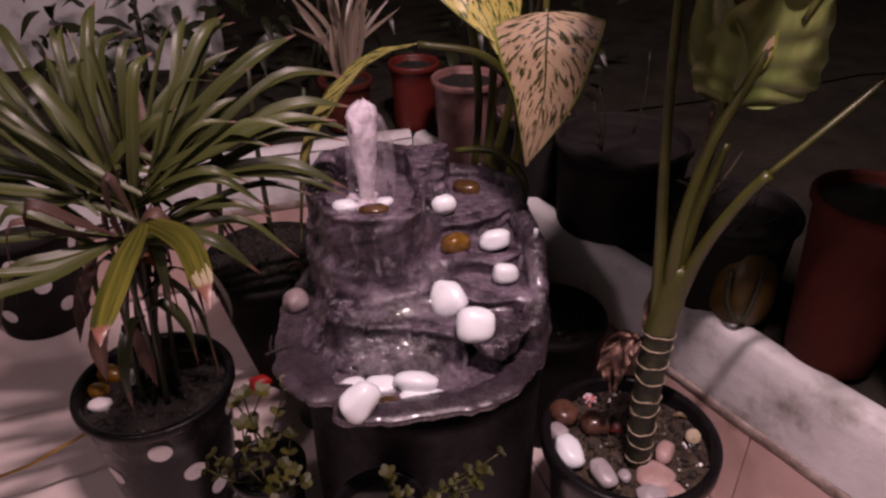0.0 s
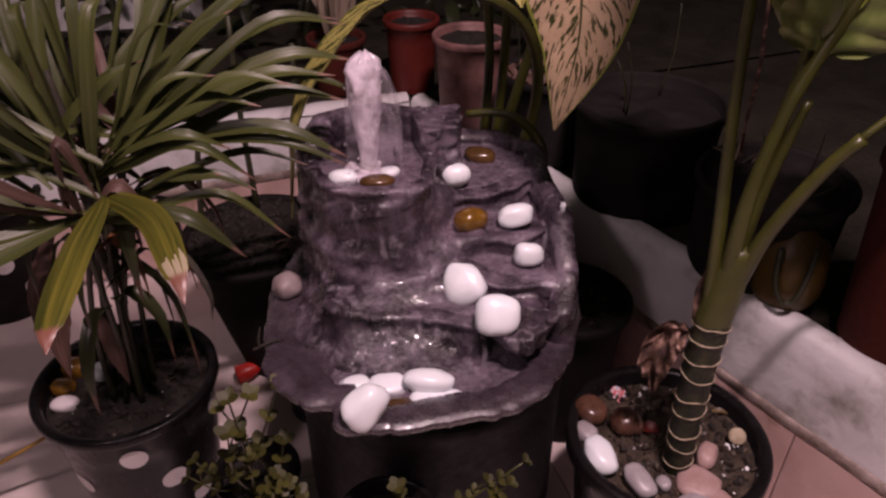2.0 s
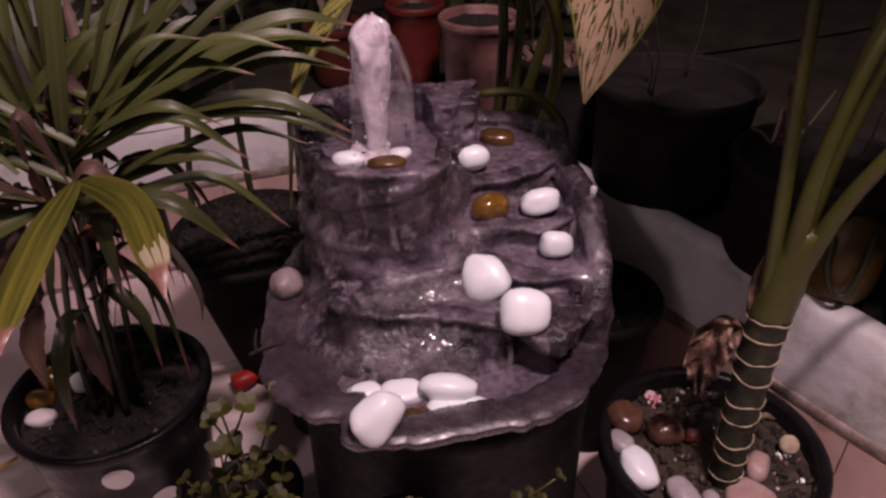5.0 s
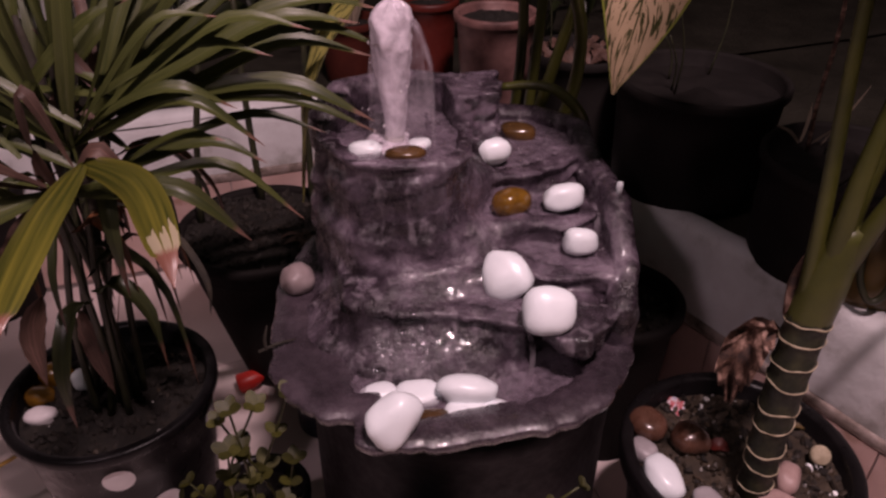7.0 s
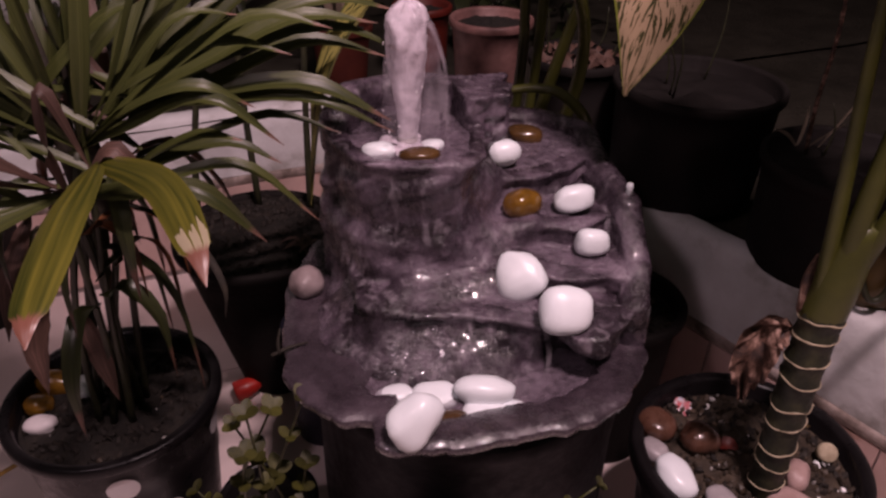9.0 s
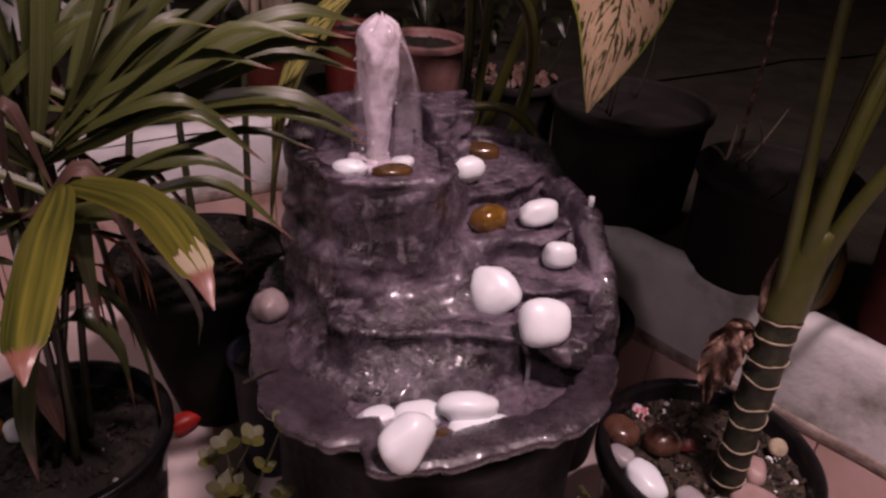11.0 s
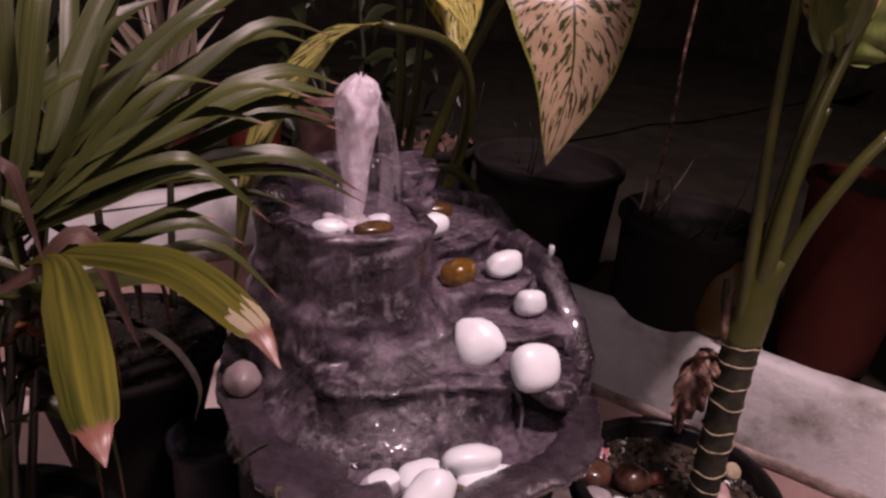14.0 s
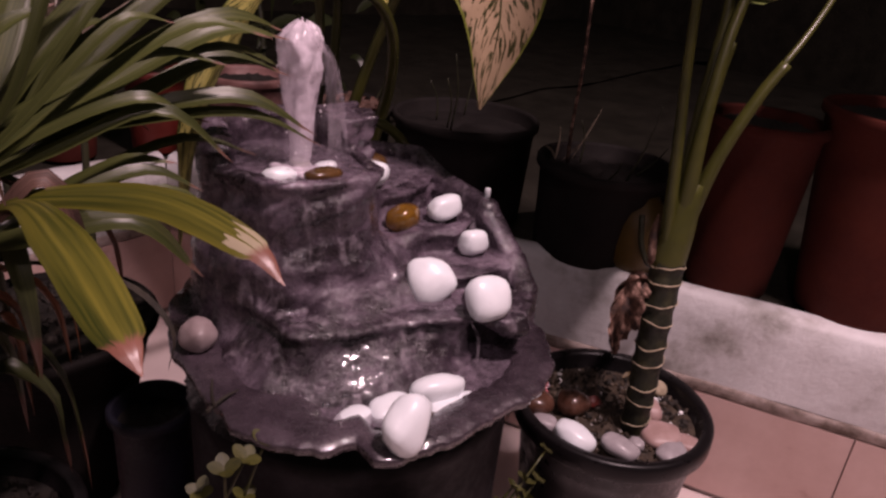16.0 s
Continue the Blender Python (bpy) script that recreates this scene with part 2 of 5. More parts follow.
HUSK = mat("dry_husk", [(0.38, (0.022, 0.010, 0.007)), (0.52, (0.10, 0.05, 0.033)), (0.66, (0.36, 0.23, 0.18))], 60, (0.6, 0.9), 0.6, 150, 0.002)
PALM = leaf_mat("palm_blade", (0.030, 0.039, 0.009), (0.082, 0.088, 0.026), (0.16, 0.085, 0.065), 0.92, rough=0.40)
PALMOLD = leaf_mat("old_palm_blade", (0.030, 0.040, 0.006), (0.165, 0.150, 0.022), (0.24, 0.10, 0.07), 0.79, streaks=6.5)
SCORCHED = leaf_mat("scorched_palm_blade", (0.030, 0.040, 0.006), (0.165, 0.150, 0.022), (0.24, 0.10, 0.07), 0.79, streaks=6.5, scorch=(0.42, 0.36, 0.24))
DEADLEAF = leaf_mat("dead_blade", (0.05, 0.026, 0.018), (0.14, 0.075, 0.058), (0.14, 0.08, 0.06), 0.9, rough=0.6)
RUSSET = leaf_mat("russet_blade", (0.05, 0.018, 0.008), (0.16, 0.06, 0.022), None, streaks=9)
# palm green darkened again, the shade under the crown put into its colour
SHADEDGREEN = leaf_mat("shaded_old_blade", (0.018, 0.022, 0.008), (0.045, 0.05, 0.018), (0.10, 0.05, 0.035), 0.85)
DIEF = leaf_mat("variegated_leaf", (0.028, 0.032, 0.006), (0.37, 0.27, 0.17), None, 0.93, (0.16, 0.18, 0.03), vary=0.06)
DIEFY = leaf_mat("yellow_variegated_leaf", (0.035, 0.06, 0.01), (0.52, 0.45, 0.13), None, 0.93, (0.16, 0.18, 0.03), vary=0.1)
DIEFD = leaf_mat("dark_variegated_leaf", (0.022, 0.03, 0.007), (0.30, 0.27, 0.08), None, 0.93, (0.10, 0.11, 0.02), vary=0.1)
DIEFG = leaf_mat("green_leaf_back", (0.07, 0.095, 0.022), (0.18, 0.2, 0.07), None, streaks=5, vary=0.1)
CLOVER = leaf_mat("succulent_leaf", (0.028, 0.031, 0.005), (0.074, 0.068, 0.011), None, vary=0.35, rough=0.55)
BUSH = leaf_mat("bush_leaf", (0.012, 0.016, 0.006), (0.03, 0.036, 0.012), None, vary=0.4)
STRAW = leaf_mat("dry_grass_blade", (0.16, 0.12, 0.08), (0.34, 0.28, 0.22), None, vary=0.3)


def water_mat(name, tint, clear, rough=0.06, scale=70.0):
    """Moving water: part clear, part white with bubbles."""
    m = bpy.data.materials.new(name)
    m.use_nodes = True
    nt = m.node_tree
    b = nt.nodes["Principled BSDF"]
    b.inputs["Base Color"].default_value = (*tint, 1)
    b.inputs["Roughness"].default_value = rough
    tc = nt.nodes.new("ShaderNodeTexCoord")
    n = nt.nodes.new("ShaderNodeTexNoise")
    n.inputs["Scale"].default_value, n.inputs["Detail"].default_value = scale, 4
    nt.links.new(tc.outputs["Object"], n.inputs["Vector"])
    bp = nt.nodes.new("ShaderNodeBump")
    bp.inputs["Strength"].default_value, bp.inputs["Distance"].default_value = 0.6, 0.004
    nt.links.new(n.outputs["Fac"], bp.inputs["Height"])
    nt.links.new(bp.outputs["Normal"], b.inputs["Normal"])
    tr = nt.nodes.new("ShaderNodeBsdfTransparent")
    mr = nt.nodes.new("ShaderNodeMapRange")
    mr.inputs["From Min"].default_value, mr.inputs["From Max"].default_value = 0.35, 0.65
    mr.inputs["To Min"].default_value, mr.inputs["To Max"].default_value = max(0, clear - 0.15), min(1, clear + 0.15)
    nt.links.new(n.outputs["Fac"], mr.inputs["Value"])
    ms = nt.nodes.new("ShaderNodeMixShader")
    nt.links.new(mr.outputs["Result"], ms.inputs[0])
    nt.links.new(b.outputs[0], ms.inputs[1])
    nt.links.new(tr.outputs[0], ms.inputs[2])
    nt.links.new(ms.outputs[0], nt.nodes["Material Output"].inputs["Surface"])
    return m


FROTH = water_mat("frothy_water", (0.84, 0.75, 0.83), 0.42, 0.12)
SPRAY = water_mat("thin_water", (0.55, 0.48, 0.54), 0.86, 0.6, 30.0)
POOL = water_mat("pool_water", (0.24, 0.19, 0.235), 0.66, 0.03, 90.0)


# ---- building helpers ----
def thing(name, at, label, category, group=""):
    ob = new(name)
    ob.empty_display_size = 0.05
    ob.matrix_basis = Matrix.Translation(at)
    return tagged(ob, label, category, group)


def part(name, bm, material, parent=None, label="", smooth=True):
    me = bpy.data.meshes.new(name)
    for f in bm.faces:
        f.smooth = smooth
    bm.to_mesh(me)
    bm.free()
    me.materials.append(material)
    ob = new(name, me)
    if parent is not None:
        ob.parent = parent
        ob.matrix_parent_inverse = parent.matrix_basis.inverted() if parent.parent is None else Matrix()
    if label:
        ob["label"] = label
    return ob


def lathe(profile, centre=(0, 0), seg=48, wobble=0.0, seed=0, lean=(0, 0)):
    """Revolves (radius, z) points round an upright axis; the ends close."""
    bm = bmesh.new()
    rings = []
    for r, z in profile:
        ring = []
        for i in range(seg):
            a = 2 * math.pi * i / seg
            k = 1 + wobble * noise.noise((math.cos(a) * 2 + seed, math.sin(a) * 2, z * 14))
            ring.append(bm.verts.new((centre[0] + lean[0] * z + r * k * math.cos(a), centre[1] + lean[1] * z + r * k * math.sin(a), z)))
        rings.append(ring)
    for a, b in zip(rings, rings[1:]):
        for i in range(seg):
            bm.faces.new((a[i], a[(i + 1) % seg], b[(i + 1) % seg], b[i]))
    bm.faces.new(rings[0][::-1])
    bm.faces.new(rings[-1])
    bmesh.ops.recalc_face_normals(bm, faces=bm.faces)
    return bm


def spline(points, n):
    """n + 1 points on a smooth curve through the given ones."""
    p = [Vector(q) for q in points]
    p = [2 * p[0] - p[1]] + p + [2 * p[-1] - p[-2]]
    out = []
    m = len(p) - 3
    for i in range(n + 1):
        s = i / n * m
        k = min(int(s), m - 1)
        t = s - k
        a, b, c, d = p[k:k + 4]
        out.append(0.5 * ((2 * b) + (c - a) * t + (2 * a - 5 * b + 4 * c - d) * t * t + (3 * b - a - 3 * c + d) * t ** 3))
    return out


def tube(points, radii, n=14, seg=10, bm=None, flat=1.0):
    bm = bm or bmesh.new()
    c = spline(points, n)
    rings = []
    side = None
    for i, p in enumerate(c):
        d = (c[min(i + 1, n)] - c[max(i - 1, 0)]).normalized()
        side = (side - d * side.dot(d)).normalized() if side else d.orthogonal().normalized()
        up = d.cross(side)
        s = i / n * (len(radii) - 1)
        k = min(int(s), len(radii) - 2)
        r = radii[k] + (radii[k + 1] - radii[k]) * (s - k)
        rings.append([bm.verts.new(p + side * r * math.cos(2 * math.pi * j / seg) + up * r * flat * math.sin(2 * math.pi * j / seg)) for j in range(seg)])
    for a, b in zip(rings, rings[1:]):
        for j in range(seg):
            bm.faces.new((a[j], a[(j + 1) % seg], b[(j + 1) % seg], b[j]))
    bm.faces.new(rings[0][::-1])
    bm.faces.new(rings[-1])
    return bm


def strap(s):
    """Width of a palm blade along its length."""
    return min(1.0, 0.35 + 2.2 * s) * min(1.0, (1.0 - s) * 3.2 + 0.03)


def blunt(s):
    """An old palm blade: full width up to the dead tip."""
    knots = ((0.0, 0.12), (0.22, 0.55), (0.45, 1.0), (0.62, 1.0), (0.72, 0.86), (0.785, 0.7), (0.80, 0.52), (0.88, 0.33), (1.0, 0.03))
    for (a, u), (b, v) in zip(knots, knots[1:]):
        if s <= b:
            return u + (v - u) * (s - a) / (b - a)
    return 0.03


def ovate(s):
    """Width of a broad leaf along its length: a rounded base and a pointed tip."""
    return max(0.02, (math.sin(math.pi * min(1.0, (s + 0.015)) ** 0.62)) ** 0.8)


def heart(s):
    """A broad leaf with a full, heart-shaped base."""
    return max(0.02, min(1.0, (s + 0.004) / 0.13) ** 0.42 * (1 - (max(0.0, s - 0.13) / 0.87) ** 1.75))


def rounded(s):
    return max(0.12, math.sin(math.pi * min(1.0, s * 0.93 + 0.05)) ** 0.55)


def ovate_long(s):
    return max(0.02, math.sin(math.pi * s ** 0.8) ** 0.9)


def blade(points, width, normal, shape=strap, fold=0.25, n=14, across=4, ripple=0.0, bm=None, seed=0, cup=0.0):
    """A leaf along a curve; normal is the side that it shows. U across, V along."""
    bm = bm or bmesh.new()
    uvl = bm.loops.layers.uv.verify()
    c = spline(points, n)
    normal = Vector(normal)
    rows, where = [], {}
    for i, p in enumerate(c):
        d = (c[min(i + 1, n)] - c[max(i - 1, 0)]).normalized()
        side = d.cross(normal).normalized()
        up = side.cross(d)
        w = width * shape(i / n) * 0.5
        row = []
        for j in range(across + 1):
            u = 2 * j / across - 1
            lift = fold * w * abs(u) - cup * w * u * u
            if ripple:
                lift += ripple * math.sin(i / n * 40 - abs(u) * 5) * abs(u) * (1 - abs(u) * 0.4) + ripple * 1.5 * noise.noise((u * 2 + seed, i / n * 4, seed))
            v = bm.verts.new(p + side * w * u + up * lift)
            where[v] = (j / across, i / n)
            row.append(v)
        rows.append(row)
    for a, b in zip(rows, rows[1:]):
        for j in range(across):
            f = bm.faces.new((a[j], a[j + 1], b[j + 1], b[j]))
            for l in f.loops:
                l[uvl].uv = where[l.vert]
    return bm


def stone(name, at, size, material, label, category="pebble", turn=(0, 0, 0), seed=0, lump=0.2, group="", detail=3, taper=0.0):
    """One rounded stone, resting where it lies."""
    bm = bmesh.new()
    bmesh.ops.create_icosphere(bm, subdivisions=detail, radius=1.0)
    for v in bm.verts:
        d = v.co.normalized()
        k = 1 + lump * noise.noise(d * 0.9 + Vector((seed * 3.7, seed, 0))) + lump * 0.35 * noise.noise(d * 2.1 + Vector((seed, 5, seed)))
        q = Vector([math.copysign(abs(x) ** 0.82, x) for x in d]) * k * (1 + 0.16 * d.x * math.sin(seed * 2.3) + 0.16 * d.z * math.cos(seed * 1.7))
        v.co = Vector((q.x * (1 - taper * d.z) * size[0] / 2, q.y * size[1] / 2, q.z * size[2] / 2))
    ob = part(name, bm, material)
    ob.matrix_basis = pose(*at, *turn)
    return tagged(ob, label, category, group)


def signed(poly, x, y):
    """Distance of the points to a closed outline, negative inside."""
    d = np.full(x.shape, 1e9)
    inside = np.zeros(x.shape, bool)
    for (ax, ay), (bx, by) in zip(poly, poly[1:] + poly[:1]):
        ex, ey = bx - ax, by - ay
        t = np.clip(((x - ax) * ex + (y - ay) * ey) / (ex * ex + ey * ey), 0, 1)
        d = np.minimum(d, np.hypot(x - ax - t * ex, y - ay - t * ey))
        if ey:
            inside ^= ((ay > y) != (by > y)) & (x < ex * (y - ay) / ey + ax)
    return np.where(inside, -d, d)


def box(bm, lo, hi, m=None):
    vs = bmesh.ops.create_cube(bm, size=1.0)["verts"]
    for v in vs:
        v.co = Vector([lo[i] + (v.co[i] + 0.5) * (hi[i] - lo[i]) for i in range(3)])
        if m is not None:
            v.co = m @ v.co
    return vs


# ---- the place: floor, low walls, garden bed ----
RW = Vector((0.837, 0.547, 0)).normalized()      # outward from the paved corner, through the wall beside the fountain
RD = Vector((0.547, -0.837, 0)).normalized()
LW = Vector((-0.309, 0.951, 0)).normalized()
LD = Vector((0.951, 0.309, 0)).normalized()
CORNER = Vector((-0.097, 1.941, 0))


def low_wall(name, start, along, out, length, label):
    """A planter wall: pink tiles below, a mortar strip, a whitewashed band and a rough coping."""
    base = Matrix(((along.x, out.x, 0, start.x), (along.y, out.y, 0, start.y), (0, 0, 1, 0), (0, 0, 0, 1)))
    bm = bmesh.new()
    box(bm, (0, 0.006, -0.05), (length, 0.16, 0.222), base)
    wall = part(name, bm, GROUT, None, smooth=False)
    tagged(wall, label, "wall", kind="structure")
    n = int(length / 0.30) + 1
    for i in range(n):
        x0, x1 = i * 0.30 + 0.0015, min((i + 1) * 0.30 - 0.0015, length)
        if x1 - x0 < 0.02:
            continue
        bm = bmesh.new()
        box(bm, (x0, 0.0, 0.012), (x1, 0.012, 0.218), base)
        part("tile", bm, WALLP, wall, smooth=False)
    bm = bmesh.new()
    k = 60
    prof = [(0.004, 0.2185), (-0.001, 0.222), (-0.002, 0.236), (0.0005, 0.243), (0.03, 0.243)]
    rows = []
    for i in range(k + 1):
        s = length * i / k
        rows.append([bm.verts.new(base @ Vector((s, y + 0.0015 * noise.noise((s * 22, 2, 1)), z + 0.0035 * noise.noise((s * 17, z * 90, 4))))) for y, z in prof])
    for a, b in zip(rows, rows[1:]):
        for j in range(len(prof) - 1):
            bm.faces.new((a[j], a[j + 1], b[j + 1], b[j]))
    part("mortar_strip", bm, STRIP, wall)
    bm = bmesh.new()
    prof = [(0.002, 0.2435), (0.001, 0.30), (0.002, 0.35), (0.004, 0.392), (0.012, 0.402), (0.03, 0.406), (0.045, 0.404), (0.052, 0.398), (0.055, 0.37), (0.055, 0.23)]
    rows = []
    k = int(length / 0.015)
    for i in range(k + 1):
        s = length * i / k
        rows.append([bm.verts.new(base @ Vector((s, y + 0.003 * noise.noise((s * 9, z * 12, 2)), z + (0.005 * noise.noise((s * 14, y * 20, 7)) if z > 0.39 else 0)))) for y, z in prof])
    for a, b in zip(rows, rows[1:]):
        for j in range(len(prof) - 1):
            bm.faces.new((a[j], a[j + 1], b[j + 1], b[j]))
    bmesh.ops.recalc_face_normals(bm, faces=bm.faces)
    part("whitewashed_band", bm, WALLW, wall)
    return wall


low_wall("wall_east", CORNER + LW * 0.0, RD, RW, 3.6, "low planter wall with pink tiles under a whitewashed band")
low_wall("wall_north", CORNER - LD * 3.2, LD, LW, 3.2, "low whitewashed planter wall with a pink tiled foot")

bm = bmesh.new()
box(bm, (-4, -3, -0.12), (5, 6, -0.012))
tagged(part("floor", bm, GROUT, smooth=False), "pale tiled courtyard floor", "floor", kind="structure")
bm = bmesh.new()
FT = Matrix(((LD.x, LW.x, 0, CORNER.x), (LD.y, LW.y, 0, CORNER.y), (0, 0, 1, 0), (0, 0, 0, 1)))
floor = bpy.data.objects["floor"]
for i in range(-9, 6):
    for j in range(-8, 0):
        bm = bmesh.new()
        box(bm, (i * 0.4 + 0.0015, j * 0.4 + 0.0015, -0.03), ((i + 1) * 0.4 - 0.0015, (j + 1) * 0.4 - 0.0015, 0.0), FT)
        part("tile", bm, FLOOR, floor, smooth=False)

# the bed behind the low walls, and the dark end of the garden
bm = bmesh.new()
g = 40
rows = []
for i in range(g + 1):
    row = []
    for j in range(g + 1):
        s, o = -4 + 9 * i / g, 5.0 * j / g
        p = CORNER + LD * s + LW * o
        row.append(bm.verts.new((p.x, p.y, 0.388 + 0.02 * noise.noise((p.x * 3, p.y * 3, 0)))))
    rows.append(row)
for i in range(g):
    for j in range(g):
        q = (rows[i][j].co + rows[i + 1][j + 1].co) / 2 - CORNER
        if q.dot(LW) > 0.02 and q.dot(RW) > -5:
            bm.faces.new((rows[i][j], rows[i + 1][j], rows[i + 1][j + 1], rows[i][j + 1]))
bmesh.ops.delete(bm, geom=[v for v in bm.verts if not v.link_faces], context="VERTS")
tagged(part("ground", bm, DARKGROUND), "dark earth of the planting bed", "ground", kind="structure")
bm = bmesh.new()
rows = []
for i in range(g + 1):
    row = []
    for j in range(g + 1):
        p = CORNER + RD * (-0.1 + 4.2 * i / g) + RW * (0.045 + 3.0 * j / g)
        row.append(bm.verts.new((p.x, p.y, 0.377 + 0.02 * noise.noise((p.x * 3, p.y * 3, 0)))))
    rows.append(row)
for i in range(g):
    for j in range(g):
        if ((rows[i][j].co + rows[i + 1][j + 1].co) / 2 - CORNER).dot(LW) < 0.3:
            bm.faces.new((rows[i][j], rows[i + 1][j], rows[i + 1][j + 1], rows[i][j + 1]))
bmesh.ops.delete(bm, geom=[v for v in bm.verts if not v.link_faces], context="VERTS")
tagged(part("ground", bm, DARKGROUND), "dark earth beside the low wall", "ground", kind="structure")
# an unseen end wall added to close the place, near-black for the unlit garden
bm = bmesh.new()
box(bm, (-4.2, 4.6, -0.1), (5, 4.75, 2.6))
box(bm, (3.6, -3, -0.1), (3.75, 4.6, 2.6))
tagged(part("wall_garden", bm, DARKGROUND, smooth=False), "added dark wall closing off the unlit garden", "wall", kind="structure")

# ---- the fountain ----
fountain = thing("fountain", (-0.07, 0.97, 0), "wet grey rock tabletop fountain with terraced pools on a dark drum", "fountain")

bm = lathe([(0.222, 0.0), (0.222, 0.1), (0.223, 0.24), (0.224, 0.34), (0.228, 0.35), (0.228, 0.372), (0.205, 0.38), (0.17, 0.44)], (-0.045, 1.045), 72, 0.02, 3)
part("pedestal", bm, DRUM, fountain, "dark upturned drum")

OUT = [(-0.275, 0.859), (-0.232, 0.797), (-0.205, 0.785), (-0.172, 0.784), (-0.166, 0.752), (-0.142, 0.738), (-0.11, 0.739), (-0.078, 0.743), (-0.045, 0.75), (-0.014, 0.757),
       (0.032, 0.765), (0.07, 0.778), (0.10, 0.795), (0.13, 0.83), (0.15, 0.875), (0.158, 0.92), (0.16, 0.99), (0.155, 1.08), (0.14, 1.18), (0.09, 1.27), (0.0, 1.31),
       (-0.1, 1.3), (-0.2, 1.25), (-0.27, 1.15), (-0.295, 1.04), (-0.29, 0.93)]
MID = Vector((-0.06, 0.98, 0))
rim = []
for (ax, ay), (bx, by) in zip(OUT, OUT[1:] + OUT[:1]):
    for k in range(9):
        rim.append(Vector((ax + (bx - ax) * k / 9, ay + (by - ay) * k / 9, 0)))
bm = bmesh.new()
rings = []
for inset, z, rag in ((0.14, 0.40, 0), (0.08, 0.418, 0.3), (0.03, 0.436, 0.8), (0.009, 0.446, 1.0), (0.001, 0.4525, 1.0), (0.0, 0.4605, 1.0), (0.002, 0.4632, 1.0), (0.02, 0.4645, 0.5), (0.036, 0.463, 0.5), (0.05, 0.459, 0.9), (0.056, 0.45, 0.9), (0.07, 0.437, 0.3), (0.2, 0.434, 0)):
    ring = []
    for p in rim:
        d = p - MID
        L = d.length
        chip = noise.noise(p * 15) * 0.6 + noise.noise(p * 37) * 0.7
        q = MID + d * ((L - min(inset, L * 0.8) + rag * (0.0055 * math.copysign(abs(chip) ** 0.7, chip) + 0.002 * noise.cell(p * 42) - 0.001) + rag * 0.0012 * noise.noise(p * 95)) / L)
        flat = min(1.0, max(0.0, (q.x + 0.2) / 0.04)) * min(1.0, max(0.0, (1.08 - q.y) / 0.06))
        zq = z if inset > 0.06 and z < 0.43 or inset < 0.005 else 0.4625 - (0.4625 - z) * (flat if inset >= 0.036 else 1)
        ring.append(bm.verts.new((q.x, q.y, zq + 0.003 * noise.noise(q * 24) + 0.0010 * rag * noise.noise(q * 70))))
    rings.append(ring)
for a, b in zip(rings, rings[1:]):
    for i in range(len(rim)):
        bm.faces.new((a[i], a[(i + 1) % len(rim)], b[(i + 1) % len(rim)], b[i]))
bm.faces.new(rings[0][::-1])
bm.faces.new(rings[-1])
part("basin", bm, LIP, fountain, "wet grey stone dish with a ragged lip")

TOP = [(-0.225, 1.105), (-0.205, 1.021), (-0.17, 0.982), (-0.113, 0.966), (-0.072, 0.974), (-0.045, 1.003), (-0.040, 1.067), (-0.060, 1.15), (-0.11, 1.19), (-0.16, 1.195), (-0.21, 1.17)]
CRAG = [(-0.075, 1.095), (-0.066, 1.16), (-0.034, 1.178), (-0.004, 1.16), (-0.004, 1.10), (-0.04, 1.085)]
A = [(-0.06, 1.06), (0.0, 1.064), (0.055, 1.083), (0.119, 1.13), (0.13, 1.20), (0.075, 1.262), (0.0, 1.275), (-0.08, 1.2)]
B = [(-0.07, 1.0), (-0.009, 1.017), (0.075, 1.008), (0.133, 1.045), (0.13, 1.15), (-0.05, 1.12)]
C = [(-0.085, 0.975), (-0.004, 0.973), (0.068, 0.94), (0.13, 0.945), (0.142, 1.06), (-0.06, 1.05)]
D = [(-0.200, 0.975), (-0.186, 0.925), (-0.152, 0.908), (-0.121, 0.90), (-0.079, 0.902), (-0.036, 0.892), (0.0, 0.878), (0.022, 0.872), (0.036, 0.915), (0.06, 0.95), (0.12, 0.965), (0.14, 1.05), (-0.2, 1.05)]
APRON = [(-0.200, 0.985), (-0.190, 0.94), (-0.156, 0.916), (-0.121, 0.908), (-0.079, 0.904), (-0.036, 0.904), (-0.036, 1.0), (-0.19, 1.0)]
BACK = [(-0.06, 1.2), (0.0, 1.262), (0.07, 1.25), (0.125, 1.196), (0.132, 1.12), (0.15, 1.035), (0.152, 0.96), (0.14, 0.915)]
BACKZ = [0.64, 0.626, 0.626, 0.628, 0.608, 0.597, 0.546, 0.524]
REAR = [(-0.218, 1.085), (-0.205, 1.14), (-0.17, 1.175), (-0.12, 1.18), (-0.07, 1.15)]
REARZ = [0.698, 0.708, 0.703, 0.708, 0.712]
H = 0.0034
LO = np.array((-0.30, 0.80, 0.42))
NX, NY, NZ = 143, 156, 93
ax, ay, az = (LO[k] + H * np.arange(n) for k, n in enumerate((NX, NY, NZ)))
gx, gy = np.meshgrid(ax, ay, indexing="ij")
X, Y, Z = gx[:, :, None], gy[:, :, None], az[None, None, :]


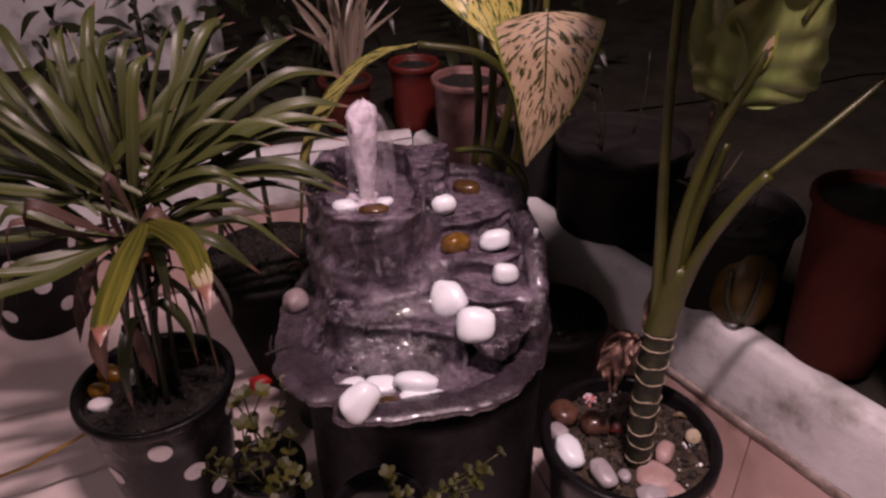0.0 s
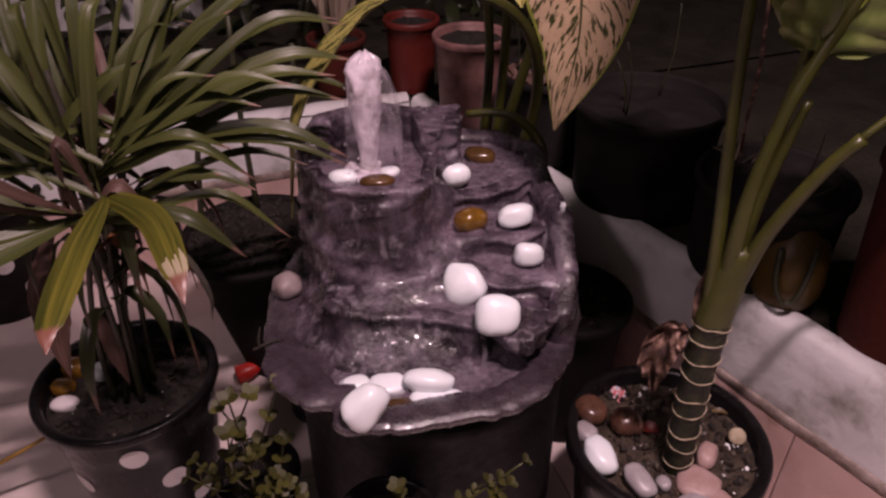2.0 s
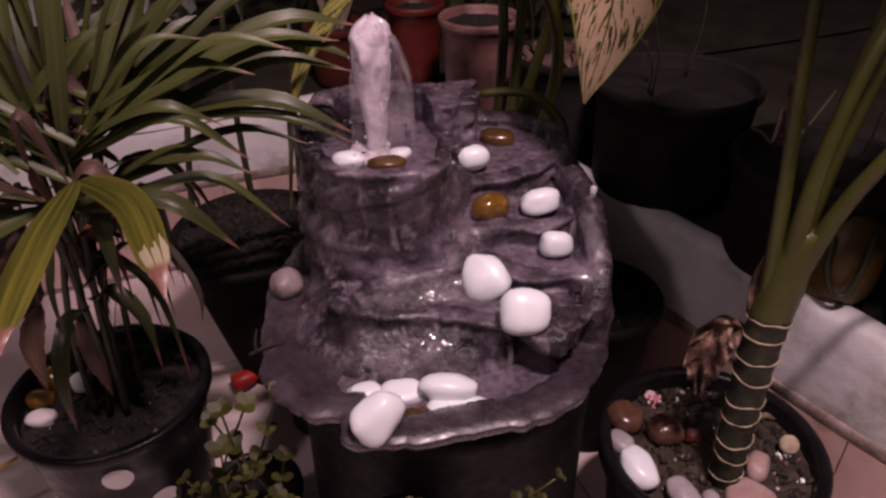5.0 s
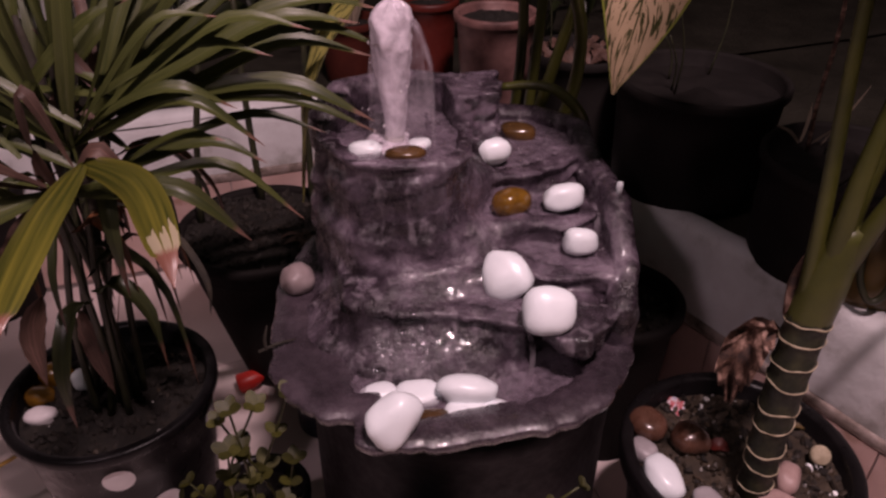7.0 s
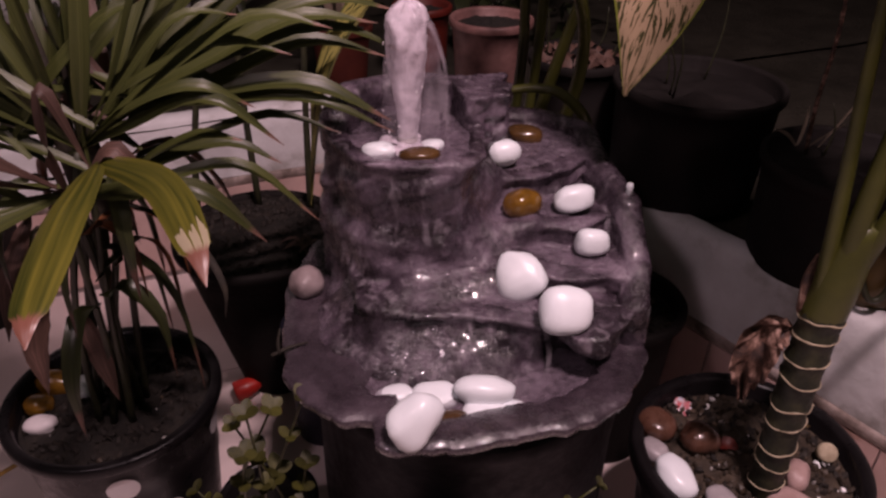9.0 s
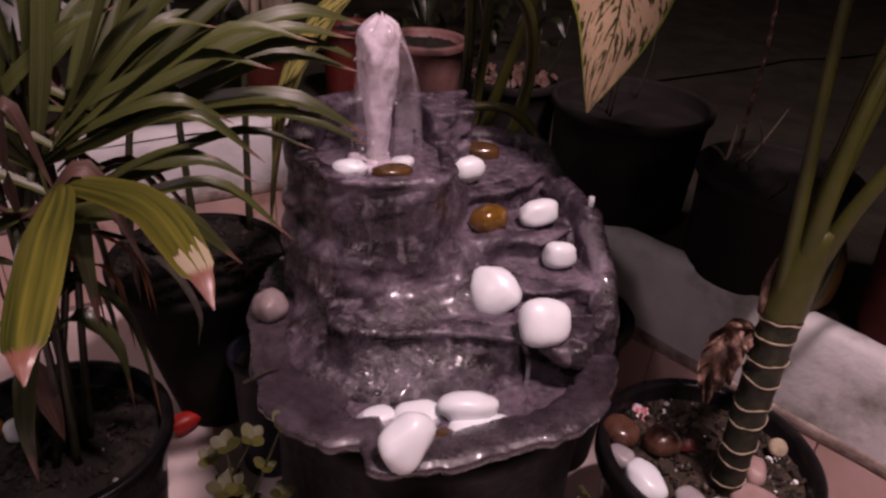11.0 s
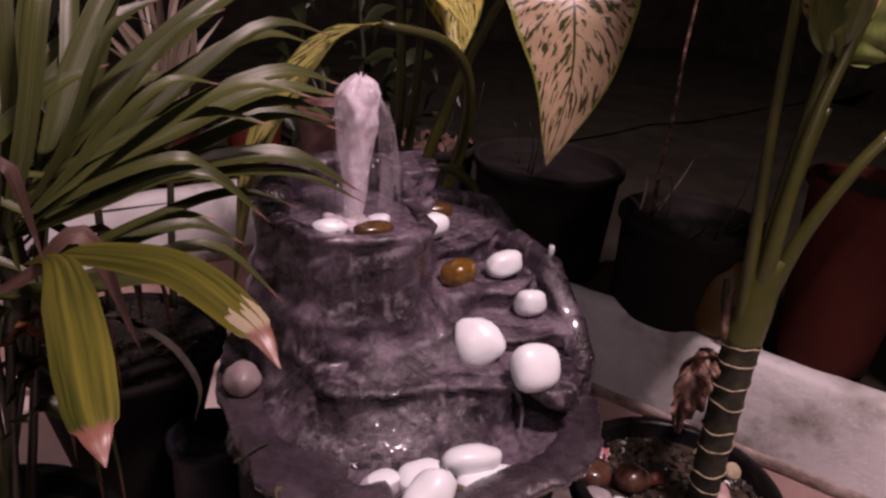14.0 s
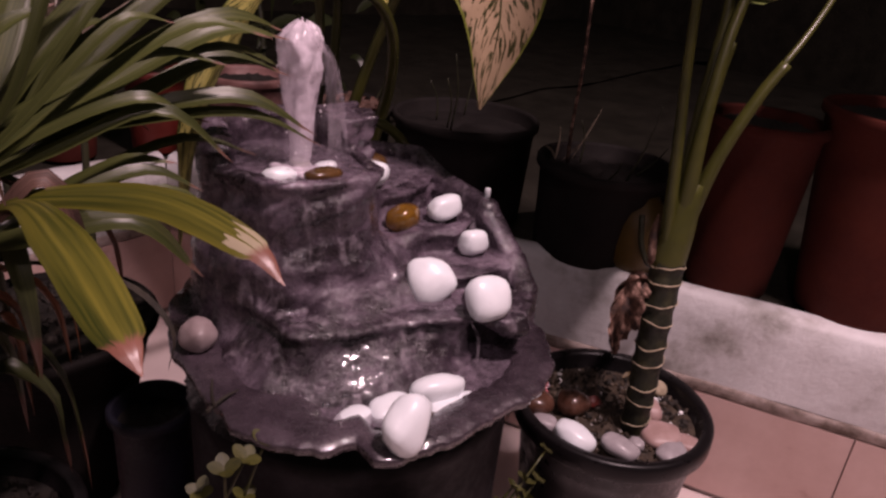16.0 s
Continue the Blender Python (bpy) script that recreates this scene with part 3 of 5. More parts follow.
def lattice(px, py, pz, seed):
    """Smooth value noise, -1 to 1, over arrays of places."""
    table = np.random.RandomState(seed).uniform(-1, 1, (32, 32, 32)).astype(np.float32)
    px, py, pz = np.broadcast_arrays(px, py, pz)
    ix, iy, iz = (np.floor(p).astype(int) for p in (px, py, pz))
    fx, fy, fz = ((p - q).astype(np.float32) for p, q in ((px, ix), (py, iy), (pz, iz)))
    fx, fy, fz = (f * f * (3 - 2 * f) for f in (fx, fy, fz))
    out = 0
    for dx, wx in ((0, 1 - fx), (1, fx)):
        for dy, wy in ((0, 1 - fy), (1, fy)):
            for dz, wz in ((0, 1 - fz), (1, fz)):
                out = out + wx * wy * wz * table[(ix + dx) % 32, (iy + dy) % 32, (iz + dz) % 32]
    return out


# big lumps, smaller lumps, grain, and the slanting folds of the cast rock
lumps = 0.0075 * lattice(X * 22, Y * 22, Z * 22, 1) + 0.0026 * lattice(X * 46, Y * 46, Z * 54, 2) + 0.0010 * lattice(X * 115, Y * 115, Z * 130, 3)
folds = lattice(X * 9 + 3, Y * 9, (Z - 0.32 * X) * 62, 4)
lumps = lumps + 0.0042 * np.sign(folds) * np.abs(folds) ** 0.7 * np.clip((Z - 0.485) / 0.03, 0.1, 1)
craggy = 0.012 * lattice(X * 48, Y * 48, Z * 48, 5) + 0.006 * lattice(X * 100, Y * 100, Z * 100, 6)
solid = np.full((NX, NY, NZ), 1.0)


def smooth_min(a, b, k):
    """The union of two solids with a worn fillet where they meet."""
    h = np.maximum(k - np.abs(a - b), 0) / k
    return np.minimum(a, b) - h * h * k * 0.25


def smooth_max(a, b, k):
    return -smooth_min(-a, -b, k)


def ledge(p, q, r0, r1):
    """A slanting fold of rock that runs from a terrace down the face of the tower."""
    global solid
    e = np.subtract(q, p)
    t = np.clip(((X - p[0]) * e[0] + (Y - p[1]) * e[1] + (Z - p[2]) * e[2]) / (e @ e), 0, 1)
    d = np.sqrt((X - p[0] - t * e[0]) ** 2 + (Y - p[1] - t * e[1]) ** 2 + 1.6 * (Z - p[2] - t * e[2]) ** 2)
    solid = smooth_min(solid, d - (r0 + (r1 - r0) * t) + 0.7 * lumps, 0.022)


def terrace(level, poly, spread=0.16, lip=0.005, rough=1.0, extra=0.0, worn=0.009):
    """A flat-topped block of rock with a rolled edge and lumpy sides that widen downwards."""
    global solid
    drop = np.maximum(level - Z, 0)
    side = signed(poly, gx, gy)[:, :, None] + lumps * rough + extra - spread * np.minimum(drop, 0.12) - lip * np.exp(-((drop - 0.004) / 0.006) ** 2)
    top = Z - level - 0.0022 * lattice(X * 40, Y * 40, 0 * Z, 7) - 0.001 * lattice(X * 110, Y * 110, 0 * Z, 8)
    solid = smooth_min(solid, smooth_max(side, top, 0.004), worn)


terrace(0.516, D, 0.02, 0.006, 1.0, 0.35 * craggy)
# the sloping apron under the lowest shelf, down which the water spreads
terrace(0.512, APRON, 1.0, 0.0, 0.8, 0.2 * craggy, 0.014)
terrace(0.537, C, 0.1, 0.007)
terrace(0.568, B, 0.1, 0.007)
terrace(0.606, A, 0.12, 0.007)
terrace(0.56, TOP, 0.12, 0.0, 1.0, -0.006)
terrace(0.671, TOP, 0.05, 0.004, 1.0, 0.0, 0.035)
terrace(0.71, CRAG, 0.05, 0.0, 0.6, craggy, 0.006)
ledge((-0.02, 1.078, 0.600), (-0.090, 0.962, 0.562), 0.018, 0.010)
ledge((0.02, 1.02, 0.556), (-0.135, 0.945, 0.528), 0.018, 0.011)
ledge((0.01, 0.962, 0.530), (-0.15, 0.930, 0.508), 0.020, 0.014)


def ridge(line, tops, half):
    """A rounded upstanding rim along a line."""
    global solid
    for k in range(len(line) - 1):
        (px, py), (qx, qy) = line[k], line[k + 1]
        ex, ey = qx - px, qy - py
        t = np.clip(((gx - px) * ex + (gy - py) * ey) / (ex * ex + ey * ey), 0, 1)
        d = np.hypot(gx - px - t * ex, gy - py - t * ey)[:, :, None]
        zl = (tops[k] + (tops[k + 1] - tops[k]) * t)[:, :, None]
        solid = np.minimum(solid, np.maximum(d - half + lumps * 0.7 - 0.06 * np.maximum(zl - Z, 0), Z - zl + 24 * d * d))


ridge(BACK, BACKZ, 0.017)
# the tower's pool is hollowed out, with a notch where it spills over
dt = signed(TOP, gx, gy)[:, :, None]
solid = np.maximum(solid, -np.maximum(dt + 0.013 + 0.4 * lumps, 0.656 - Z))
ridge(REAR, REARZ, 0.017)
# the overhanging crag, hollow underneath
crag = [(0.012, 0.878), (0.03, 0.862), (0.058, 0.846), (0.085, 0.843), (0.108, 0.862), (0.132, 0.905), (0.152, 0.955), (0.11, 0.985), (0.05, 0.97), (0.0, 0.93)]
under = 0.470 + 0.55 * np.abs(X - 0.09) + 0.4 * (Y - 0.846) + craggy * 0.5
solid = np.minimum(solid, np.maximum(np.maximum(signed(crag, gx, gy)[:, :, None] + 0.55 * craggy + 0.3 * lumps + 0.25 * np.maximum(0.50 - Z, 0), Z - 0.5165), under - Z))


def skin(field):
    """A mesh of the surface where the field is zero: one vertex in each cell that it cuts."""
    inside = field < 0
    cut = np.zeros((NX - 1, NY - 1, NZ - 1), bool)
    total = np.zeros(cut.shape + (3,))
    count = np.zeros(cut.shape)
    corner = [(a, b, c) for a in (0, 1) for b in (0, 1) for c in (0, 1)]

    def view(v, o):
        return v[o[0]:NX - 1 + o[0], o[1]:NY - 1 + o[1], o[2]:NZ - 1 + o[2]]

    for p in corner:
        for q in corner:
            if sum(q) == sum(p) + 1 and all(b >= a for a, b in zip(p, q)):
                fp, fq = view(field, p), view(field, q)
                hit = (fp < 0) != (fq < 0)
                t = np.where(hit, fp / np.where(hit, fp - fq, 1), 0)
                for k in range(3):
                    total[..., k] += np.where(hit, p[k] + (q[k] - p[k]) * t, 0)
                count += hit
    cut = count > 0
    index = np.full(cut.shape, -1)
    index[cut] = np.arange(cut.sum())
    cells = np.argwhere(cut)
    verts = LO + H * (cells + total[cut] / count[cut][:, None])
    faces = []
    for k in range(3):
        a, b = inside.take(range(0, inside.shape[k] - 1), k), inside.take(range(1, inside.shape[k]), k)
        edges = np.argwhere(a != b)
        u, v = (k + 1) % 3, (k + 2) % 3
        lim = np.array(cut.shape)
        ok = (edges[:, u] > 0) & (edges[:, v] > 0) & (edges < lim).all(1)
        edges = edges[ok]
        eu, ev = np.zeros(3, int), np.zeros(3, int)
        eu[u], ev[v] = 1, 1
        quad = np.stack([index[tuple((edges - o).T)] for o in (eu + ev, ev, 0 * eu, eu)], 1)
        flip = ~a[tuple(edges.T)]
        quad[flip] = quad[flip][:, ::-1]
        faces.append(quad)
    return verts, np.concatenate(faces)


verts, faces = skin(solid)
me = bpy.data.meshes.new("rock_body")
me.from_pydata(verts.tolist(), [], faces.tolist())
bm = bmesh.new()
bm.from_mesh(me)
bpy.data.meshes.remove(me)
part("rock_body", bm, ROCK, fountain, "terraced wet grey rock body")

# nozzle and the white peg at the rim
DROPS = water_mat("water_drops", (0.8, 0.75, 0.78), 0.3, 0.05)
part("nozzle", lathe([(0.009, 0.650), (0.009, 0.664), (0.012, 0.666), (0.012, 0.674), (0.010, 0.677), (0.006, 0.677)], (-0.13, 1.043), 20), DOT, fountain, "short pale plastic nozzle")
part("peg", lathe([(0.0035, 0.59), (0.0045, 0.606), (0.004, 0.611), (0.001, 0.612)], (0.151, 1.036), 12), WHITE, fountain, "small white plastic peg")


def pool(z, poly, label, inset=0.0):
    """Standing water with small ripples, clipped a little inside the rock."""
    bm = bmesh.new()
    xs = [p[0] for p in poly]
    ys = [p[1] for p in poly]
    x, y = np.meshgrid(np.arange(min(xs), max(xs), 0.004), np.arange(min(ys), max(ys), 0.004), indexing="ij")
    inn = signed(poly, x, y) < -inset
    made = {}
    for i in range(x.shape[0] - 1):
        for j in range(x.shape[1] - 1):
            if inn[i:i + 2, j:j + 2].all():
                f = []
                for a, b in ((i, j), (i + 1, j), (i + 1, j + 1), (i, j + 1)):
                    if (a, b) not in made:
                        made[a, b] = bm.verts.new((x[a, b], y[a, b], z + 0.0009 * noise.noise((x[a, b] * 110, y[a, b] * 110, z))))
                    f.append(made[a, b])
                bm.faces.new(f)
    return part("pool", bm, POOL, fountain, label)


pool(0.6665, TOP, "rippling clear water")
for z, poly in ((0.6095, A), (0.5715, B), (0.5405, C), (0.5205, D)):
    pool(z, poly, "thin film of running water", 0.012)
pool(0.4525, [(-0.198, 0.95), (-0.202, 0.89), (-0.19, 0.85), (-0.172, 0.826), (-0.14, 0.803), (-0.09, 0.793), (-0.03, 0.79), (0.03, 0.80), (0.075, 0.822), (0.115, 0.86), (0.133, 0.91), (0.13, 0.95)], "rippling clear water")

# the jet: a frothy column, a rounded head and thin water that falls back on one side
jet = thing("water_jet", (-0.13, 1.043, 0.69), "frothy pale water jet rising from the fountain's top", "water")
seg = 48
bm = bmesh.new()
rings = []
for k in range(45):
    h = k / 44
    z = 0.677 + 0.156 * h
    r = (0.0125 + 0.0115 * min(1, h / 0.7) ** 1.4) * (1 if h < 0.86 else math.sqrt(max(0.06, 1 - ((h - 0.86) / 0.14) ** 2)))
    sway = Vector((0.003 * noise.noise((z * 18, 1, 0)) + 0.002 * h, 0.003 * noise.noise((z * 18, 7, 0)), 0))
    ring = []
    for i in range(seg):
        a = 2 * math.pi * i / seg
        o = Vector((math.cos(a), math.sin(a), 0))
        k2 = 1 + h * (0.34 * noise.noise((o.x * 1.4, o.y * 1.4, z * 34)) + 0.22 * noise.noise((o.x * 3.6, o.y * 3.6, z * 40)) + 0.10 * noise.noise((o.x * 8, o.y * 8, z * 110)))
        ring.append(bm.verts.new(Vector((-0.13, 1.043, z)) + sway + o * r * k2 + Vector((0, 0, 0.012 * h ** 6 * noise.noise((o.x * 2.5, o.y * 2.5, 3))))))
    rings.append(ring)
for a, b in zip(rings, rings[1:]):
    for i in range(seg):
        bm.faces.new((a[i], a[(i + 1) % seg], b[(i + 1) % seg], b[i]))
bm.faces.new(rings[-1])
part("column", bm, FROTH, jet, "frothy white water column")


def veil(label, a0, a1, top, reach, foot):
    """A torn sheet of thin water that leaves the head of the jet and falls back in an arc."""
    bm = bmesh.new()
    rows = []
    for i in range(31):
        a = radians(a0 + (a1 - a0) * i / 30)
        row = []
        for k in range(25):
            h = k / 24
            r = 0.012 + reach * math.sin(min(1, h * 1.25) * math.pi / 2) * (1 + 0.3 * noise.noise((a * 3, h * 2, reach * 40)))
            z = top + 0.01 * math.sin(h * 3) - (top - foot) * h ** 1.7 + 0.006 * noise.noise((a * 5, h * 3, 9))
            row.append(bm.verts.new((-0.128 + r * math.cos(a), 1.043 + r * math.sin(a), z)))
        rows.append(row)
    for i in range(30):
        for k in range(24):
            if noise.noise((i * 0.33, k * 0.16, a0)) < 0.28 + 0.5 * (1 - k / 24):
                bm.faces.new((rows[i][k], rows[i + 1][k], rows[i + 1][k + 1], rows[i][k + 1]))
    bmesh.ops.delete(bm, geom=[v for v in bm.verts if not v.link_faces], context="VERTS")
    part("falling_water", bm, SPRAY, jet, label)


veil("thin falling sheet of water", -75, 60, 0.812, 0.034, 0.672)
veil("thin falling sheet of water", 150, 265, 0.79, 0.020, 0.675)

for pts in (((0.022, 0.874, 0.514), (0.028, 0.860, 0.49), (0.028, 0.856, 0.448)), ((0.125, 1.05, 0.57), (0.128, 1.03, 0.556), (0.13, 1.02, 0.54))):
    part("falling_water", tube(pts, [0.004, 0.0055, 0.006], 10, 10, flat=0.3), SPRAY, jet, "thin falling water")

rd = random.Random(3)
bm = bmesh.new()
for k in range(26):
    a, h = rd.uniform(0, 6.28), rd.random()
    q = Vector((-0.13 + math.cos(a) * (0.018 + 0.03 * (1 - h)), 1.043 + math.sin(a) * (0.018 + 0.03 * (1 - h)), 0.67 + 0.16 * h))
    geo = bmesh.ops.create_icosphere(bm, subdivisions=1, radius=rd.uniform(0.0005, 0.0015))
    for v in geo["verts"]:
        v.co = Vector((v.co.x, v.co.y, v.co.z * 1.7)) + q
part("drops", bm, DROPS, jet, "small bright drops")["kind"] = "stuff"
# froth where the jet falls back into its pool
bm = bmesh.new()
for k in range(40):
    a, h = rd.uniform(0, 6.28), rd.random() ** 0.6
    q = Vector((-0.135 + math.cos(a) * 0.042 * h, 1.035 + math.sin(a) * 0.03 * h, 0.6665))
    geo = bmesh.ops.create_icosphere(bm, subdivisions=2, radius=rd.uniform(0.003, 0.008))
    for v in geo["verts"]:
        v.co = Vector((v.co.x * 1.3, v.co.y * 1.3, v.co.z * 0.55)) + q
part("froth", bm, FROTH, jet, "white froth on the pool")["kind"] = "stuff"

# the polished stones on the steps
for at, size, turn, seed in (((-0.002, 0.941, 0.537), (0.062, 0.038, 0.062), (-38, -32, -6), 1), ((0.049, 0.873, 0.540), (0.060, 0.040, 0.056), (-30, 5, 6), 2), ((0.096, 0.985, 0.555), (0.046, 0.034, 0.036), (-15, 6, 10), 3),
                             ((0.081, 1.04, 0.586), (0.052, 0.034, 0.034), (-10, -8, 8), 4), ((-0.003, 1.094, 0.630), (0.050, 0.036, 0.036), (-14, -6, 10), 5),
                             ((-0.127, 0.764, 0.489), (0.052, 0.042, 0.06), (-26, 48, 0), 6), ((-0.046, 0.826, 0.460), (0.066, 0.036, 0.034), (0, 0, -3), 7),
                             ((-0.102, 0.834, 0.446), (0.055, 0.038, 0.026), (0, 0, 6), 8), ((-0.152, 0.838, 0.4445), (0.044, 0.034, 0.026), (0, 0, 10), 9), ((-0.016, 0.808, 0.4445), (0.050, 0.034, 0.026), (0, 0, 4), 10),
                             ((-0.050, 0.806, 0.4445), (0.048, 0.032, 0.025), (0, 0, 14), 11), ((-0.165, 1.02, 0.667), (0.040, 0.028, 0.020), (0, 0, 0), 12), ((-0.098, 1.034, 0.667), (0.028, 0.02, 0.015), (0, 0, 20), 13)):
    stone("white_pebble", at, size, WHITE, "smooth polished white pebble on the wet rock", turn=turn, seed=seed, group="white pebbles of the fountain", taper=0.3 if seed == 1 else 0.0)
stone("grey_pebble", (-0.266, 1.017, 0.481), (0.044, 0.042, 0.04), ROSY, "dull rosy grey pebble on the dish", turn=(20, 14, 30), seed=14)
for at, size, turn, seed in (((0.019, 1.040, 0.585), (0.050, 0.038, 0.036), (0, 0, 20), 21), ((0.037, 1.185, 0.612), (0.050, 0.036, 0.026), (0, 0, -10), 22), ((-0.118, 1.005, 0.668), (0.05, 0.026, 0.016), (0, 0, 5), 23), ((-0.083, 0.792, 0.452), (0.038, 0.03, 0.02), (0, 0, 0), 24)):
    stone("amber_pebble", at, size, AMBER if seed == 21 else DULLAMBER, "glossy amber brown pebble in shallow water", turn=turn, seed=seed, group="amber pebbles of the fountain")


for pts in (((-0.292, 0.886, 0.468), (-0.272, 0.897, 0.471), (-0.252, 0.908, 0.469)), ((-0.283, 0.889, 0.468), (-0.284, 0.893, 0.482), (-0.281, 0.90, 0.497))):
    tagged(part("twig", tube(pts, [0.0022, 0.002, 0.0008], 8, 7), FIBRE), "thin dark twig lying on the stone dish", "twig", "twigs on the dish")


# ---- plant pots ----
def pot(owner, centre, rim_r, rim_z, base_z, base_r, material=BLACK, lip=0.012, dots=0, soil=SOIL, soil_drop=0.03, lip_h=0.018):
    cx, cy = centre
    h = rim_z - base_z
    w = 0.004
    rb = rim_r - lip
    prof = [(base_r * 0.98, base_z), (base_r, base_z + 0.004)]
    prof += [(base_r + (rb - base_r) * k / 4, base_z + h * k / 4 * 0.94) for k in range(1, 4)]
    prof += [(rb, rim_z - lip_h - 0.002), (rim_r - 0.002, rim_z - lip_h), (rim_r, rim_z - lip_h + 0.003), (rim_r, rim_z - 0.004), (rim_r - 0.003, rim_z), (rb - 0.001, rim_z - 0.001), (rb - w, rim_z - 0.006), (rb - w - 0.002, rim_z - 0.05), (rb * 0.55, rim_z - 0.055)]
    body = part("pot", lathe(prof, centre, 64), material, owner)
    bm = bmesh.new()
    rs = [0, 0.15, 0.3, 0.45, 0.6, 0.75, 0.88, 0.96, 1.0]
    rings = []
    R = rb - w - 0.001
    for r in rs[1:]:
        n = 56
        rings.append([bm.verts.new((cx + R * r * math.cos(2 * math.pi * k / n), cy + R * r * math.sin(2 * math.pi * k / n),
                                    rim_z - soil_drop + (0.010 * noise.noise((cx + r * math.cos(2 * math.pi * k / n) * 4, cy + r * math.sin(2 * math.pi * k / n) * 4, 3)) + 0.005 * noise.noise((r * math.cos(2 * math.pi * k / n) * 14, r * math.sin(2 * math.pi * k / n) * 14, 9)) + 0.012 * (1 - r)) * (r < 0.97))) for k in range(n)])
    c = bm.verts.new((cx, cy, rim_z - soil_drop + 0.012))
    for k in range(56):
        bm.faces.new((c, rings[0][k], rings[0][(k + 1) % 56]))
    for a, b in zip(rings, rings[1:]):
        for k in range(56):
            bm.faces.new((a[k], b[k], b[(k + 1) % 56], a[(k + 1) % 56]))
    part("soil", bm, soil, owner)
    for k in range(dots):
        row = k % 3
        a = 2 * math.pi * (k // 3) / (dots // 3) + row * 0.38
        z = rim_z - 0.062 - row * 0.08
        t = (z - base_z) / h / 0.94
        r = base_r + (rb - base_r) * t + 0.0012
        bm = bmesh.new()
        vs = []
        c = bm.verts.new((cx + (r + 0.0006) * math.cos(a), cy + (r + 0.0006) * math.sin(a), z))
        for q in range(20):
            b = 2 * math.pi * q / 20
            da, dz = 0.021 * math.cos(b) / r, 0.021 * math.sin(b)
            rr = r + dz * (rb - base_r) / h
            vs.append(bm.verts.new((cx + rr * math.cos(a + da), cy + rr * math.sin(a + da), z + dz)))
        for q in range(20):
            bm.faces.new((c, vs[q], vs[(q + 1) % 20]))
        part("dot", bm, DOT, body, "pale printed dot" if k == 0 else "")
    return body


GRIT = mat("grit", [(0.3, (0.05, 0.04, 0.03)), (0.7, (0.1, 0.08, 0.065))], 60, (0.3, 0.8), 0.4, 200, 0.001)
nt = GRIT.node_tree
geo = nt.nodes.new("ShaderNodeNewGeometry")
ramp = nt.nodes.new("ShaderNodeValToRGB")
for e, (p, c) in zip([ramp.color_ramp.elements[0], ramp.color_ramp.elements[1], ramp.color_ramp.elements.new(0.5), ramp.color_ramp.elements.new(0.8)], ((0.0, (0.016, 0.011, 0.007)), (1.0, (0.30, 0.24, 0.20)), (0.6, (0.05, 0.035, 0.022)), (0.93, (0.10, 0.072, 0.05)))):
    e.position, e.color = p, (*c, 1)
nt.links.new(geo.outputs["Random Per Island"], ramp.inputs["Fac"])
nt.links.new(ramp.outputs["Color"], nt.nodes["Principled BSDF"].inputs["Base Color"])
CRUMB = mat("soil_crumb", [(0.3, (0.006, 0.0042, 0.003)), (0.55, (0.016, 0.0115, 0.008)), (0.75, (0.042, 0.031, 0.022))], 45, (0.6, 0.95), 0.8, 200, 0.002)


def grit(owner, centre, radius, z, n, material, seed, big=0.006, dome=0.012):
    """Loose crumbs and small stones over the soil of a pot."""
    r = random.Random(seed)
    bm = bmesh.new()
    for k in range(n):
        a, q = r.uniform(0, 6.283), radius * math.sqrt(r.random())
        size = big * (0.25 + 0.75 * r.random() ** 2)
        at = Vector((centre[0] + q * math.cos(a), centre[1] + q * math.sin(a), z + dome * (1 - q / radius) + size * 0.1))
        made = bmesh.ops.create_icosphere(bm, subdivisions=1, radius=size)["verts"]
        turn = Euler((r.uniform(0, 3), r.uniform(0, 3), r.uniform(0, 3))).to_matrix()
        sq = Vector((r.uniform(0.7, 1.5), r.uniform(0.6, 1.1), r.uniform(0.4, 0.9)))
        for v in made:
            c = v.co * (1 + 0.5 * noise.noise(v.co / size + Vector((k, 0, 0))))
            v.co = turn @ Vector((c.x * sq.x, c.y * sq.y, c.z * sq.z)) + at
    part("grit", bm, material, owner, smooth=False)["kind"] = "stuff"


RIGHT, UP, NEAR = Vector((1, 0, 0)), Vector((0, 0.53, 0.848)), Vector((0, -0.848, 0.53))

# the lady palm beside the fountain
palm = thing("potted_palm", (-0.548, 1.004, 0), "lady palm with browned tips in a black pot with white dots", "potted plant", "potted plants round the fountain")
pot(palm, (-0.548, 1.004), 0.146, 0.31, 0.0, 0.105, dots=15, soil_drop=0.035)
grit(palm, (-0.548, 1.004), 0.12, 0.277, 420, CRUMB, 1, 0.009)
grit(palm, (-0.548, 1.004), 0.12, 0.279, 24, GRIT, 2, 0.006)
hubs = [Vector((-0.475, 0.955, 0.70)), Vector((-0.45, 0.98, 0.73)), Vector((-0.52, 0.98, 0.71)), Vector((-0.49, 0.93, 0.66))]
rnd = random.Random(4)
for k in range(9):
    foot = Vector((-0.548 + rnd.uniform(-0.03, 0.04), 1.004 + rnd.uniform(-0.04, 0.03), 0.27))
    top = hubs[k % 4] + Vector((rnd.uniform(-0.01, 0.01), rnd.uniform(-0.01, 0.01), 0))
    m = (foot + top) / 2 + Vector((rnd.uniform(-0.02, 0.02), rnd.uniform(-0.02, 0.02), 0))
    part("cane", tube([foot, m, top], [0.0055, 0.0045, 0.004], 10, 8), CANE, palm)


